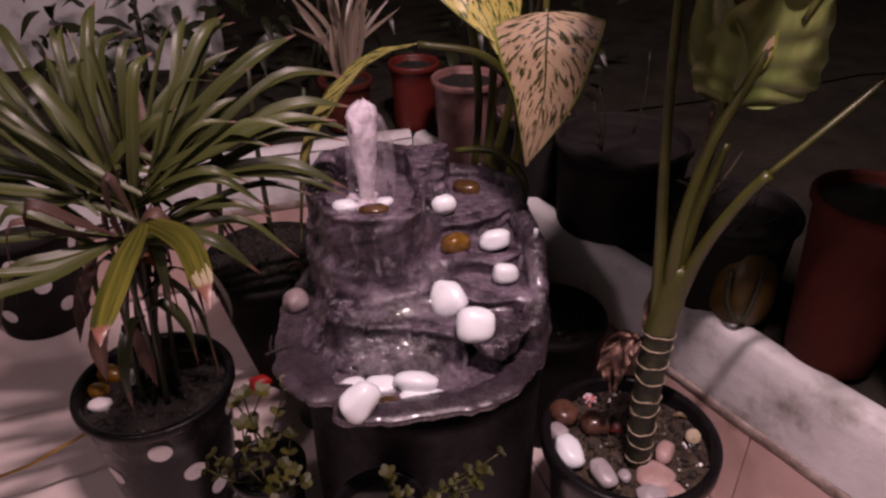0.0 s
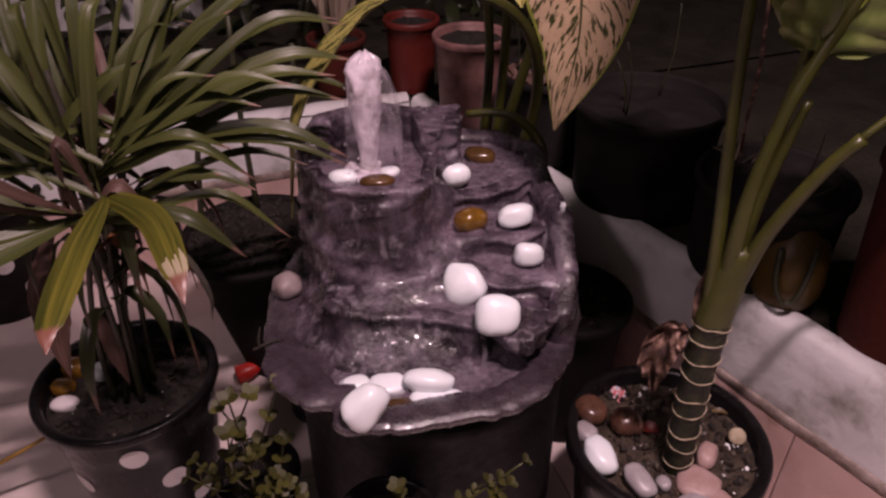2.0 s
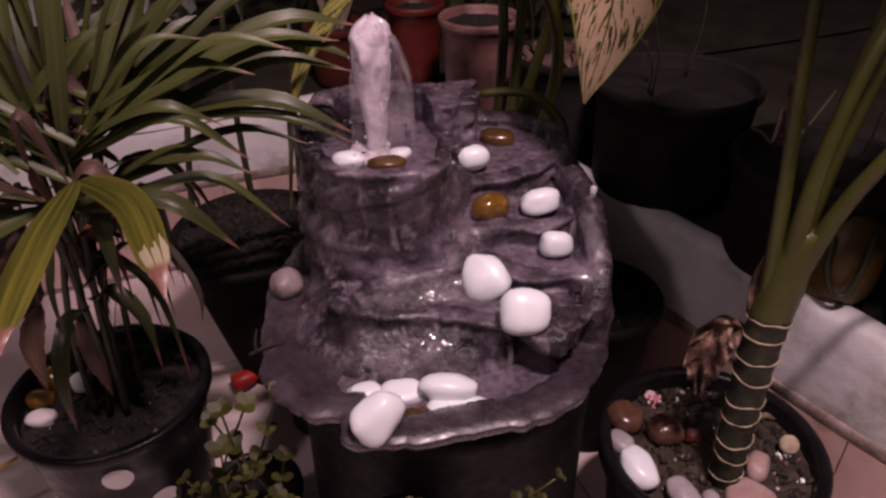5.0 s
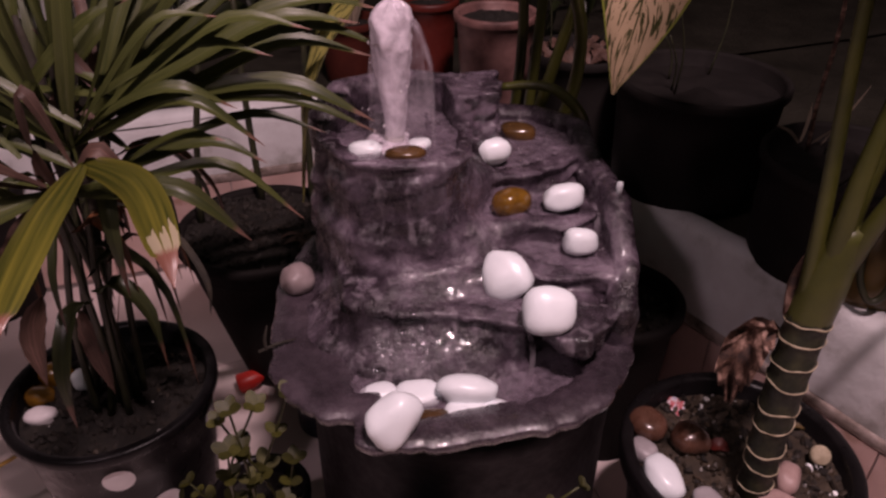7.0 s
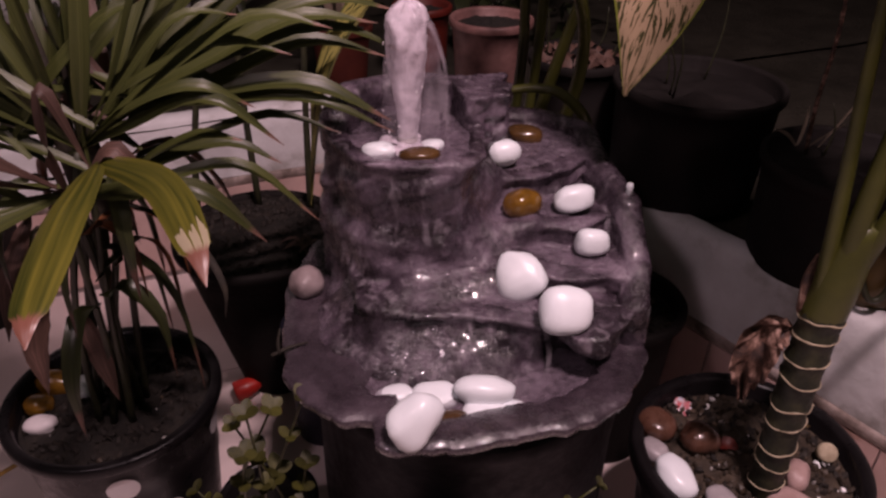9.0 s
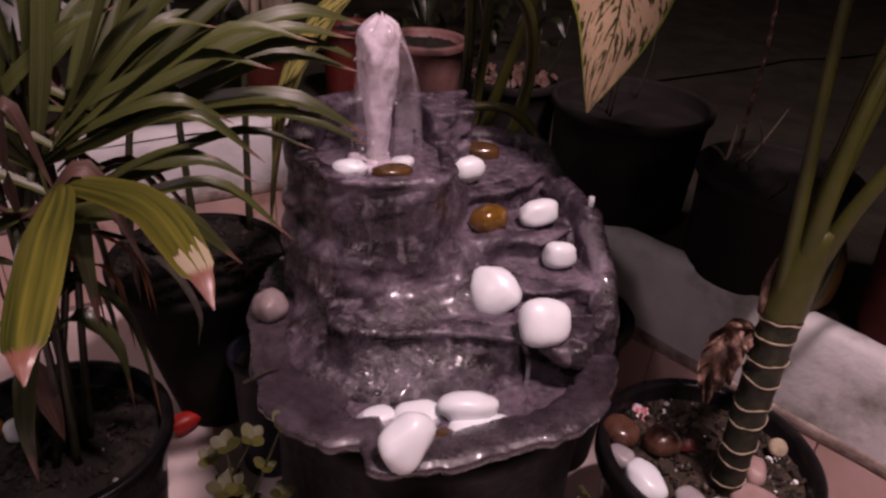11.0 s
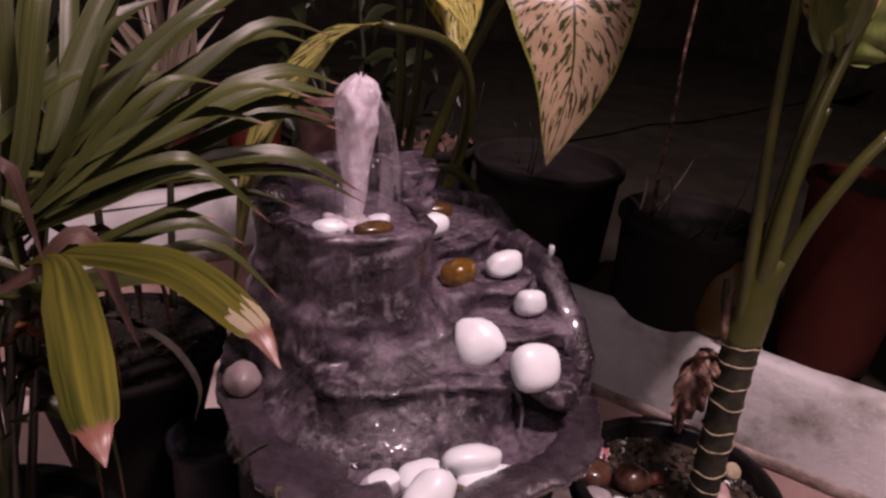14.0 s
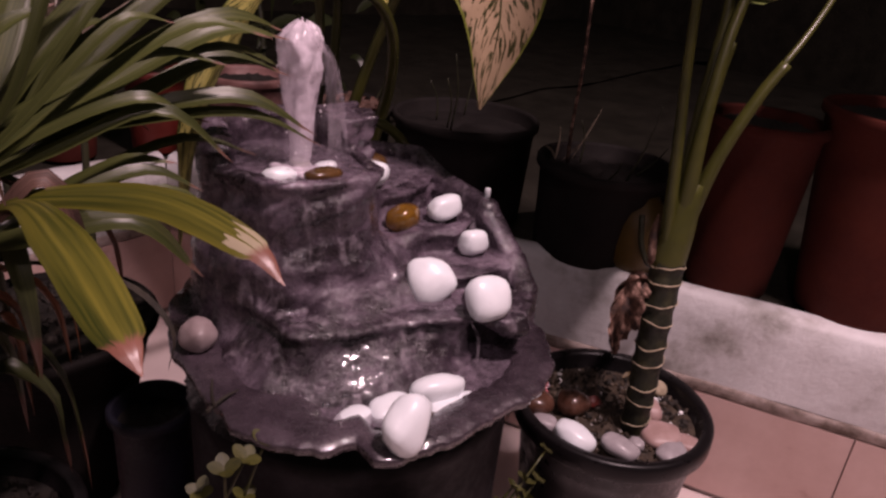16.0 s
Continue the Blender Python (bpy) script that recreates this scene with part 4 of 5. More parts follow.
def frond(hub, spec, width, material, owner, droop=0.04, seed=1):
    """Blades that spread from one hub: angle in degrees, length, and how far the tip comes forward."""
    r = random.Random(seed)
    for ang, length, near in spec:
        a = radians(ang + r.uniform(-3, 3))
        d = RIGHT * math.cos(a) + UP * math.sin(a)
        L = length * r.uniform(0.93, 1.06)
        p1 = hub + d * L * 0.35 + NEAR * (near * 0.5 + 0.02)
        p2 = hub + d * L * 0.72 + NEAR * (near * 0.9 + 0.02) + Vector((0, 0, 0.012))
        tip = hub + d * L + NEAR * near - Vector((0, 0, droop * r.uniform(0.5, 1.4)))
        nrm = (NEAR * 0.7 + Vector((0, 0, 0.7)) + Vector((r.uniform(-0.5, 0.5), 0, r.uniform(-0.2, 0.4)))).normalized()
        bend = d.cross(NEAR) * r.uniform(-0.035, 0.035) * L / 0.3
        part("palm_blade", blade([hub, p1, p2 + bend, tip + bend * r.uniform(0.5, 2.0)], width * r.uniform(0.65, 1.25), nrm, strap, r.uniform(0.25, 0.6), 14, 6), material, owner)


frond(hubs[1], [(0, 0.29, 0.03), (6, 0.30, 0.03), (12, 0.32, 0.0), (19, 0.32, 0.04), (27, 0.33, 0.0), (35, 0.34, 0.03), (44, 0.34, -0.02), (53, 0.32, 0.02), (63, 0.31, -0.03), (74, 0.30, 0.0)], 0.019, PALM, palm, 0.03, 2)
frond(hubs[2], [(84, 0.28, 0.0), (95, 0.30, 0.03), (106, 0.30, 0.0), (117, 0.33, 0.04), (128, 0.34, 0.0), (139, 0.33, 0.03), (149, 0.33, 0.0), (158, 0.33, 0.04), (168, 0.32, 0.0), (178, 0.30, 0.03), (190, 0.28, 0.05)], 0.019, PALM, palm, 0.03, 3)
frond(hubs[0], [(20, 0.20, 0.08), (34, 0.22, 0.1), (50, 0.24, 0.08), (66, 0.25, 0.1), (80, 0.26, 0.08), (98, 0.24, 0.1), (112, 0.26, 0.08), (128, 0.25, 0.1), (146, 0.26, 0.06), (8, 0.24, 0.08)], 0.018, PALM, palm, 0.03, 5)
frond(hubs[3], [(-3, 0.2, 0.02), (4, 0.27, 0.0), (200, 0.2, 0.05), (212, 0.24, 0.1), (222, 0.22, 0.14)], 0.019, PALM, palm, 0.05, 6)
frond(hubs[3], [(14, 0.13, 0.06), (150, 0.12, 0.10), (172, 0.16, 0.08), (60, 0.12, 0.12)], 0.02, DEADLEAF, palm, 0.1, 7)
r2 = random.Random(77)
for k in range(46):
    hub = hubs[k % 3] + Vector((r2.uniform(-0.05, 0.05), r2.uniform(-0.04, 0.04), r2.uniform(-0.05, 0.03)))
    a = radians(r2.uniform(12, 196))
    L = r2.uniform(0.14, 0.33)
    d = RIGHT * math.cos(a) + UP * math.sin(a)
    near = r2.uniform(-0.06, 0.1)
    tip = hub + d * L + NEAR * near - Vector((0, 0, r2.uniform(0.0, 0.05)))
    nrm = (NEAR * 0.6 + Vector((r2.uniform(-0.7, 0.7), 0, 0.8))).normalized()
    part("palm_blade", blade([hub, hub + d * L * 0.35 + NEAR * near * 0.5 + Vector((0, 0, 0.012)), hub + d * L * 0.72 + NEAR * near * 0.85 + Vector((0, 0, 0.014)), tip], r2.uniform(0.011, 0.019), nrm, strap, 0.35, 12, 4), DEADLEAF if k % 9 == 4 else PALM, palm)
for pts, w in ((((-0.585, 0.985, 0.48), (-0.60, 0.965, 0.43), (-0.605, 0.955, 0.35)), 0.034), (((-0.535, 0.97, 0.47), (-0.52, 0.955, 0.42), (-0.515, 0.95, 0.34)), 0.028), (((-0.575, 1.0, 0.6), (-0.60, 0.96, 0.53), (-0.612, 0.93, 0.46)), 0.026)):
    part("dead_blade", blade(pts, w, (0, -1, 0.3), ovate_long, 0.6, 12, 5, 0.003), DEADLEAF, palm, "withered brown blade")
part("palm_blade", blade([(-0.455, 0.92, 0.695), (-0.423, 0.878, 0.722), (-0.345, 0.80, 0.74), (-0.298, 0.72, 0.729), (-0.283, 0.688, 0.708)], 0.034, (0, -0.5, 0.85), blunt, 0.1, 40, 10, cup=0.3), SCORCHED, palm, "yellowing blade with a brown tip")
part("palm_blade", blade([(-0.455, 0.92, 0.695), (-0.425, 0.86, 0.724), (-0.408, 0.752, 0.732), (-0.395, 0.651, 0.72), (-0.389, 0.622, 0.705)], 0.036, (0, -0.5, 0.85), blunt, 0.1, 40, 10, cup=0.3), PALMOLD, palm, "yellowing blade with a brown tip")

part("dead_blade", blade([(-0.455, 0.95, 0.64), (-0.40, 0.93, 0.632), (-0.35, 0.885, 0.622), (-0.325, 0.862, 0.585), (-0.33, 0.866, 0.54)], 0.008, (0.4, -0.4, 0.8), strap, 0.5, 18, 4), FIBRE, palm, "dark withered drooping blade")
# old blades hung under the crown, most added to darken the space there
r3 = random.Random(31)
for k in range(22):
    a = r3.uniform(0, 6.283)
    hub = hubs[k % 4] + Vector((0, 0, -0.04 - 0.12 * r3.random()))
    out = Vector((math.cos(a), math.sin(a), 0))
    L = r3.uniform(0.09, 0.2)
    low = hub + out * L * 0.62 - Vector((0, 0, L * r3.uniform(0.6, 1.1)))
    part("dead_blade", blade([hub, hub + out * L * 0.3 + Vector((0, 0, 0.012)), hub + out * L * 0.55 - Vector((0, 0, L * 0.25)), low], r3.uniform(0.012, 0.026), out + Vector((0, 0, 0.4)), ovate_long, 0.5, 12, 4, 0.002, seed=k), RUSSET if k % 3 == 0 else SHADEDGREEN, palm)
for base, top in (((-0.476, 0.965, 0.60), (-0.478, 0.972, 0.80)), ((-0.505, 0.985, 0.62), (-0.515, 1.0, 0.83))):
    part("crown_shaft", tube([base, ((base[0] + top[0]) / 2 + 0.006, base[1], (base[2] + top[2]) / 2), top], [0.008, 0.013, 0.009, 0.003], 12, 10, flat=0.8), FIBRE, palm, "dark fibrous crown shaft")

for at, size, m, label, seed in (((-0.60, 1.03, 0.295), (0.042, 0.036, 0.032), WHITE, "glossy pale pebble on dark soil", 31), ((-0.645, 1.045, 0.29), (0.05, 0.04, 0.04), AMBER, "glossy brown pebble on dark soil", 32),
                                 ((-0.655, 1.0, 0.286), (0.04, 0.032, 0.03), AMBER, "glossy brown pebble on dark soil", 33), ((-0.64, 0.965, 0.284), (0.042, 0.03, 0.024), DOT, "flat grey pebble on dark soil", 34)):
    stone("pebble", at, size, m, label, seed=seed, group="pebbles in the palm pot")

# the dumb cane in the pot beside the low wall
RP = (0.311, 0.868)
dumb = thing("potted_dumb_cane", (*RP, 0), "dumb cane with a ringed trunk in a glossy black pot", "potted plant", "potted plants round the fountain")
pot(dumb, RP, 0.151, 0.306, 0.0, 0.11, soil=DRYSOIL, soil_drop=0.03, lip=0.014, lip_h=0.03)
grit(dumb, RP, 0.128, 0.278, 420, GRIT, 3, 0.008)
grit(dumb, RP, 0.128, 0.277, 260, CRUMB, 4, 0.009)
tl = [Vector((0.316, 0.823, 0.27)), Vector((0.311, 0.823, 0.38)), Vector((0.310, 0.826, 0.48)), Vector((0.314, 0.832, 0.565))]
c = spline(tl, 90)
SCARS = (9, 19, 27, 38, 46, 58, 67, 78, 86)
rr = random.Random(15)
tilts = {k: (rr.uniform(-0.22, 0.22), rr.uniform(-0.2, 0.2), rr.uniform(0, 60)) for k in SCARS}


def trunk_radius(k):
    """Slimmer at the foot, with a low swelling at each leaf scar."""
    return 0.0182 + 0.0038 * k / 90 + sum(0.0016 * math.exp(-((k - q) / 2.2) ** 2) for q in SCARS)


bm = bmesh.new()
rings = []
for k, p in enumerate(c):
    rings.append([])
    for i in range(28):
        a = 2 * math.pi * i / 28
        lift = sum(math.exp(-((k - q) / 4) ** 2) * (tilts[q][0] * math.cos(a) + tilts[q][1] * math.sin(a)) for q in SCARS)
        r = trunk_radius(k) + 0.0011 * noise.noise((math.cos(a) * 2, math.sin(a) * 2, k * 0.14))
        rings[-1].append(bm.verts.new(p + Vector((r * math.cos(a), r * math.sin(a), lift * 0.02))))
for a, b in zip(rings, rings[1:]):
    for i in range(28):
        bm.faces.new((a[i], a[(i + 1) % 28], b[(i + 1) % 28], b[i]))
bm.faces.new(rings[-1])
part("trunk", bm, TRUNK, dumb, "dark green trunk")
for k in SCARS:
    bm = bmesh.new()
    n, q = 40, 6
    rings = []
    for i in range(n):
        a = 2 * math.pi * i / n
        wob = noise.noise((math.cos(a) * 1.6 + tilts[k][2], math.sin(a) * 1.6, k))
        fat = 0.0005 + 0.0013 * max(0.0, 0.45 + 0.9 * noise.noise((math.cos(a) * 2.3, math.sin(a) * 2.3, tilts[k][2])))
        ring = []
        for j in range(q):
            g = 2 * math.pi * j / q
            r = trunk_radius(k) + 0.0004 + fat * 0.7 * math.cos(g)
            ring.append(bm.verts.new(c[k] + Vector((r * math.cos(a), r * math.sin(a), 0.02 * (tilts[k][0] * math.cos(a) + tilts[k][1] * math.sin(a)) + 0.0035 * wob + fat * math.sin(g)))))
        rings.append(ring)
    for i in range(n):
        for j in range(q):
            bm.faces.new((rings[i][j], rings[(i + 1) % n][j], rings[(i + 1) % n][(j + 1) % q], rings[i][(j + 1) % q]))
    part("leaf_scar", bm, SCAR, dumb)

# petioles, cut stubs and leaves of the dumb cane
CT = Vector((0.313, 0.832, 0.56))
part("sheath", tube([(0.313, 0.832, 0.552), (0.318, 0.832, 0.60), (0.325, 0.834, 0.67)], [0.0235, 0.0225, 0.018], 10, 16), STEM, dumb)
part("petiole", tube([(0.308, 0.835, 0.56), (0.298, 0.842, 0.68), (0.285, 0.85, 0.82), (0.276, 0.855, 0.95), (0.27, 0.86, 1.10)], [0.0145, 0.011, 0.0088, 0.008, 0.0075], 16, 12, flat=0.7), STEM, dumb)
part("petiole", tube([(0.318, 0.83, 0.58), (0.314, 0.828, 0.68), (0.317, 0.83, 0.76), (0.338, 0.84, 0.85), (0.372, 0.85, 0.93), (0.40, 0.86, 0.99)], [0.0135, 0.0105, 0.008, 0.007, 0.006, 0.005], 18, 12), STEM, dumb)
part("petiole", tube([(0.325, 0.83, 0.60), (0.345, 0.82, 0.70), (0.375, 0.805, 0.785), (0.398, 0.795, 0.828)], [0.0155, 0.012, 0.010, 0.0095], 14, 12, flat=0.75), STEM, dumb, "cut green leaf stalk")
part("petiole", tube([(0.39, 0.80, 0.815), (0.44, 0.80, 0.87), (0.52, 0.82, 0.94), (0.60, 0.85, 1.01), (0.64, 0.86, 1.06)], [0.0045, 0.0042, 0.004, 0.004, 0.0035], 12, 8), STEM, dumb)
# unseen leaf beyond the view, added to shade the pots on the wall
part("leaf", blade([(0.64, 0.86, 1.06), (0.67, 0.82, 1.10), (0.68, 0.70, 1.12), (0.66, 0.58, 1.06)], 0.2, (0.2, -0.3, 1.0), ovate, 0.15, 24, 12, 0.003, seed=13), DIEF, dumb, "cream variegated leaf")
part("petiole", tube([(0.322, 0.836, 0.60), (0.335, 0.845, 0.72), (0.352, 0.85, 0.80), (0.362, 0.85, 0.845)], [0.013, 0.011, 0.0085, 0.006], 12, 10, flat=0.7), STEM, dumb, "cut green leaf stalk")
part("petiole", tube([(0.318, 0.838, 0.62), (0.332, 0.85, 0.76), (0.35, 0.86, 0.88), (0.352, 0.87, 0.93)], [0.010, 0.009, 0.007, 0.005], 12, 8), STEM, dumb)
part("leaf", blade([(0.352, 0.85, 0.90), (0.366, 0.85, 0.95), (0.392, 0.85, 1.03), (0.43, 0.83, 1.15)], 0.19, (0.35, -0.9, 0.2), ovate, 0.25, 34, 14, 0.006, seed=3), DIEFG, dumb, "glossy green leaf with raised ribs")
part("leaf", blade([(0.35, 0.868, 0.915), (0.347, 0.872, 0.96), (0.338, 0.88, 1.02), (0.31, 0.87, 1.10)], 0.105, (-0.2, -0.8, 0.4), ovate_long, 0.3, 20, 10, 0.002, seed=5), DIEF, dumb, "cream variegated leaf")
part("leaf", blade([(0.349, 0.862, 0.90), (0.335, 0.855, 0.95), (0.315, 0.848, 1.01), (0.30, 0.83, 1.09)], 0.065, (-0.5, -0.8, 0.1), ovate_long, 0.35, 20, 8, 0.002, seed=6), DIEFG, dumb, "dark green leaf")
# unseen crown leaves above the view, placed to shade wall and pots behind
for k, (pts, w) in enumerate(((((0.27, 0.86, 1.10), (0.272, 0.84, 1.14), (0.28, 0.78, 1.15), (0.29, 0.69, 1.11)), 0.15), (((0.27, 0.86, 1.10), (0.26, 0.90, 1.15), (0.30, 0.98, 1.16), (0.33, 1.09, 1.11)), 0.14),
                               (((0.36, 0.86, 1.02), (0.352, 0.83, 1.10), (0.345, 0.78, 1.13), (0.34, 0.71, 1.10)), 0.06), (((0.36, 0.86, 1.02), (0.345, 0.89, 1.10), (0.305, 0.96, 1.14), (0.245, 1.09, 1.12)), 0.15), (((0.36, 0.87, 1.02), (0.39, 0.90, 1.10), (0.42, 0.98, 1.13), (0.45, 1.07, 1.09)), 0.14),
                               (((0.46, 0.86, 1.06), (0.49, 0.83, 1.12), (0.52, 0.76, 1.14), (0.54, 0.61, 1.11)), 0.21), (((0.46, 0.86, 1.06), (0.49, 0.83, 1.12), (0.57, 0.755, 1.14), (0.69, 0.63, 1.12)), 0.19), (((0.27, 0.86, 1.10), (0.24, 0.85, 1.14), (0.215, 0.82, 1.15), (0.20, 0.74, 1.12)), 0.11))):
    part("leaf", blade(pts, w, (0, -0.2, 1), ovate, 0.15, 22, 10, 0.003, seed=20 + k), DIEF, dumb, "cream variegated leaf")
# stalks that carry the unseen shading leaves
part("petiole", tube([(0.352, 0.87, 0.93), (0.355, 0.865, 0.98), (0.36, 0.86, 1.02)], [0.005, 0.005, 0.004], 6, 8), STEM, dumb)
part("petiole", tube([(0.42, 0.85, 1.0), (0.44, 0.855, 1.04), (0.46, 0.86, 1.06)], [0.004, 0.004, 0.004], 6, 8), STEM, dumb)
part("stub", tube([(0.303, 0.846, 0.555), (0.299, 0.852, 0.59), (0.301, 0.854, 0.62)], [0.016, 0.011, 0.003], 10, 10, flat=0.6), HUSK, dumb, "dry brown leaf base")
part("dry_leaf", blade([(0.296, 0.846, 0.53), (0.272, 0.85, 0.52), (0.262, 0.85, 0.47), (0.268, 0.853, 0.41)], 0.046, (-0.5, -0.8, 0.2), ovate_long, 0.9, 24, 12, 0.011, seed=9), HUSK, dumb, "curled dry brown leaf")
rnd = random.Random(8)
BROWN = mat("brown_pebble", [(0.3, (0.06, 0.026, 0.016)), (0.7, (0.13, 0.062, 0.042))], 40, (0.2, 0.4), 0.1, 90, 0.001, coat=0.4)
GREY = mat("grey_pebble", [(0.3, (0.26, 0.23, 0.24)), (0.7, (0.38, 0.35, 0.36))], 40, (0.3, 0.5), 0.1, 90, 0.001)
PINKSTONE = mat("pink_stone", [(0.3, (0.30, 0.19, 0.17)), (0.7, (0.44, 0.31, 0.29))], 40, (0.35, 0.6), 0.25, 90, 0.001)
for at, size, m, label, turn, seed in (((0.206, 0.923, 0.296), (0.046, 0.05, 0.034), BROWN, "reddish brown pebble", (0, 0, 20), 41), ((0.19, 0.885, 0.292), (0.032, 0.04, 0.024), GREY, "grey pebble", (0, 0, 40), 42),
                                       ((0.205, 0.833, 0.302), (0.045, 0.062, 0.032), WHITE, "smooth white pebble", (10, 0, 18), 43), ((0.25, 0.79, 0.294), (0.034, 0.055, 0.026), GREY, "grey oval pebble", (5, 0, 22), 44),
                                       ((0.255, 0.895, 0.298), (0.05, 0.046, 0.036), BROWN, "glossy brown pebble", (0, 0, 0), 45), ((0.34, 0.785, 0.292), (0.06, 0.06, 0.022), PINKSTONE, "flat pinkish stone", (0, 0, -30), 46),
                                       ((0.36, 0.835, 0.296), (0.03, 0.046, 0.03), PINKSTONE, "pinkish pebble", (0, 0, -35), 47), ((0.325, 0.755, 0.286), (0.05, 0.035, 0.02), GREY, "flat grey stone", (0, 0, 10), 48),
                                       ((0.36, 0.757, 0.286), (0.036, 0.05, 0.02), PINKSTONE, "brown pinkish stone", (0, 0, 30), 49), ((0.285, 0.79, 0.29), (0.02, 0.024, 0.016), GREY, "small grey stone", (0, 0, 30), 50)):
    stone("pebble", at, size, m, label + " on gritty soil", turn=turn, seed=seed, group="pebbles in the dumb cane pot")
bm = lathe([(0.0115, 0.0), (0.013, 0.002), (0.013, 0.010), (0.011, 0.012)], (0, 0), 24)
part("dry_leaf", blade([(0.405, 0.934, 0.279), (0.417, 0.932, 0.284), (0.43, 0.927, 0.28)], 0.009, (0, -0.4, 0.9), ovate_long, 0.3, 8, 3), YELLOW, dumb, "small yellow fallen leaf")
part("dry_leaf", blade([(0.28, 0.89, 0.290), (0.293, 0.886, 0.298), (0.306, 0.88, 0.290)], 0.018, (0, -0.4, 0.9), ovate_long, 0.4, 8, 3), REDPOT, dumb, "small orange-red scrap of leaf")
cap = part("plastic_disc", bm, SCAR)
cap.matrix_basis = pose(0.421, 0.874, 0.289, 40, -10, 0)
tagged(cap, "small yellowed round cap on the soil", "plastic disc")

SCRAP = mat("printed_wrapper", [(0.40, (0.65, 0.62, 0.68)), (0.47, (0.5, 0.05, 0.06)), (0.56, (0.7, 0.66, 0.7)), (0.66, (0.25, 0.24, 0.5))], 60, (0.2, 0.35), 0.3, 120, 0.001)
bm = bmesh.new()
bmesh.ops.create_icosphere(bm, subdivisions=3, radius=0.012)
for v in bm.verts:
    v.co = v.co * (1 + 0.9 * noise.noise(v.co * 130)) * 1.0
    v.co.z *= 0.55
scrap = part("candy_wrapper", bm, SCRAP, smooth=False)
scrap.matrix_basis = pose(0.266, 0.975, 0.278, 12, 0, 30)
tagged(scrap, "crumpled red and white wrapper on the soil", "wrapper")

# ---- the variegated plant behind the fountain ----
vp = thing("potted_variegated_plant", (0.06, 1.455, 0), "variegated dumb cane with cream leaves in a dark pot", "potted plant", "potted plants round the fountain")
pot(vp, (0.06, 1.455), 0.12, 0.40, 0.0, 0.09, MATT)
part("petiole", tube([(0.10, 1.44, 0.38), (0.15, 1.38, 0.60), (0.13, 1.30, 0.755), (0.065, 1.25, 0.84), (-0.046, 1.227, 0.868)], [0.012, 0.011, 0.0095, 0.008, 0.006], 22, 10), STEM, vp)
part("leaf", blade([(-0.046, 1.227, 0.868), (-0.12, 1.18, 0.852), (-0.18, 1.137, 0.80), (-0.232, 1.108, 0.715), (-0.262, 1.10, 0.55)], 0.060, (-0.85, -0.45, 0.25), ovate_long, 0.4, 24, 10, 0.002, seed=2), DIEFD, vp, "drooping yellow-green variegated leaf")
part("petiole", tube([(0.14, 1.40, 0.38), (0.16, 1.31, 0.52), (0.145, 1.262, 0.60), (0.105, 1.265, 0.643), (0.065, 1.274, 0.65), (0.02, 1.285, 0.643)], [0.010, 0.010, 0.009, 0.008, 0.007, 0.006], 22, 10), STEM, vp)
part("petiole", tube([(0.07, 1.46, 0.38), (0.13, 1.42, 0.66), (0.165, 1.32, 0.88), (0.162, 1.19, 0.962), (0.153, 1.10, 0.948)], [0.012, 0.010, 0.008, 0.006, 0.004], 18, 10), STEM, vp)
part("leaf", blade([(0.155, 1.095, 0.952), (0.153, 1.075, 0.91), (0.150, 1.054, 0.832), (0.129, 1.048, 0.722)], 0.172, (-0.36, -0.92, 0.15), heart, 0.12, 34, 14, 0.002, seed=1, cup=0.1), DIEF, vp, "broad cream leaf mottled dark green")
part("leaf", blade([(-0.02, 1.33, 1.06), (0.0, 1.31, 1.02), (0.05, 1.27, 0.94), (0.092, 1.24, 0.862)], 0.17, (-0.25, -0.6, 0.75), heart, 0.2, 24, 12, 0.002, seed=4), DIEFY, vp, "yellow variegated leaf")
part("leaf", blade([(0.07, 1.38, 1.02), (0.085, 1.36, 0.97), (0.10, 1.32, 0.89), (0.105, 1.29, 0.82)], 0.11, (-0.35, -0.8, 0.4), ovate_long, 0.3, 24, 10, 0.002, seed=8), DIEFY, vp, "yellow-green variegated leaf")
part("petiole", tube([(0.05, 1.46, 0.38), (0.07, 1.45, 0.7), (0.02, 1.38, 1.0), (-0.02, 1.33, 1.06)], [0.010, 0.009, 0.007, 0.004], 16, 8), STEM, vp)
part("petiole", tube([(0.08, 1.47, 0.38), (0.10, 1.46, 0.7), (0.09, 1.42, 0.95), (0.07, 1.38, 1.02)], [0.010, 0.009, 0.007, 0.004], 16, 8), STEM, vp)

# other pots
p2 = thing("black_pot", (0.222, 1.195, 0), "black plastic pot of dark soil with scraps", "pot", "potted plants round the fountain")
pot(p2, (0.222, 1.195), 0.112, 0.315, 0.0, 0.085, MATT)
p3 = thing("black_pot", (-0.40, 1.38, 0), "large black pot of crumbly dark soil with thin stakes", "pot", "potted plants round the fountain")
pot(p3, (-0.40, 1.38), 0.158, 0.345, 0.0, 0.072, MATT, soil_drop=0.01)
grit(p2, (0.222, 1.195), 0.09, 0.287, 200, CRUMB, 5, 0.009)
grit(p2, (0.222, 1.195), 0.09, 0.289, 40, GRIT, 6, 0.008)
grit(p3, (-0.40, 1.38), 0.14, 0.334, 600, CRUMB, 7, 0.011)
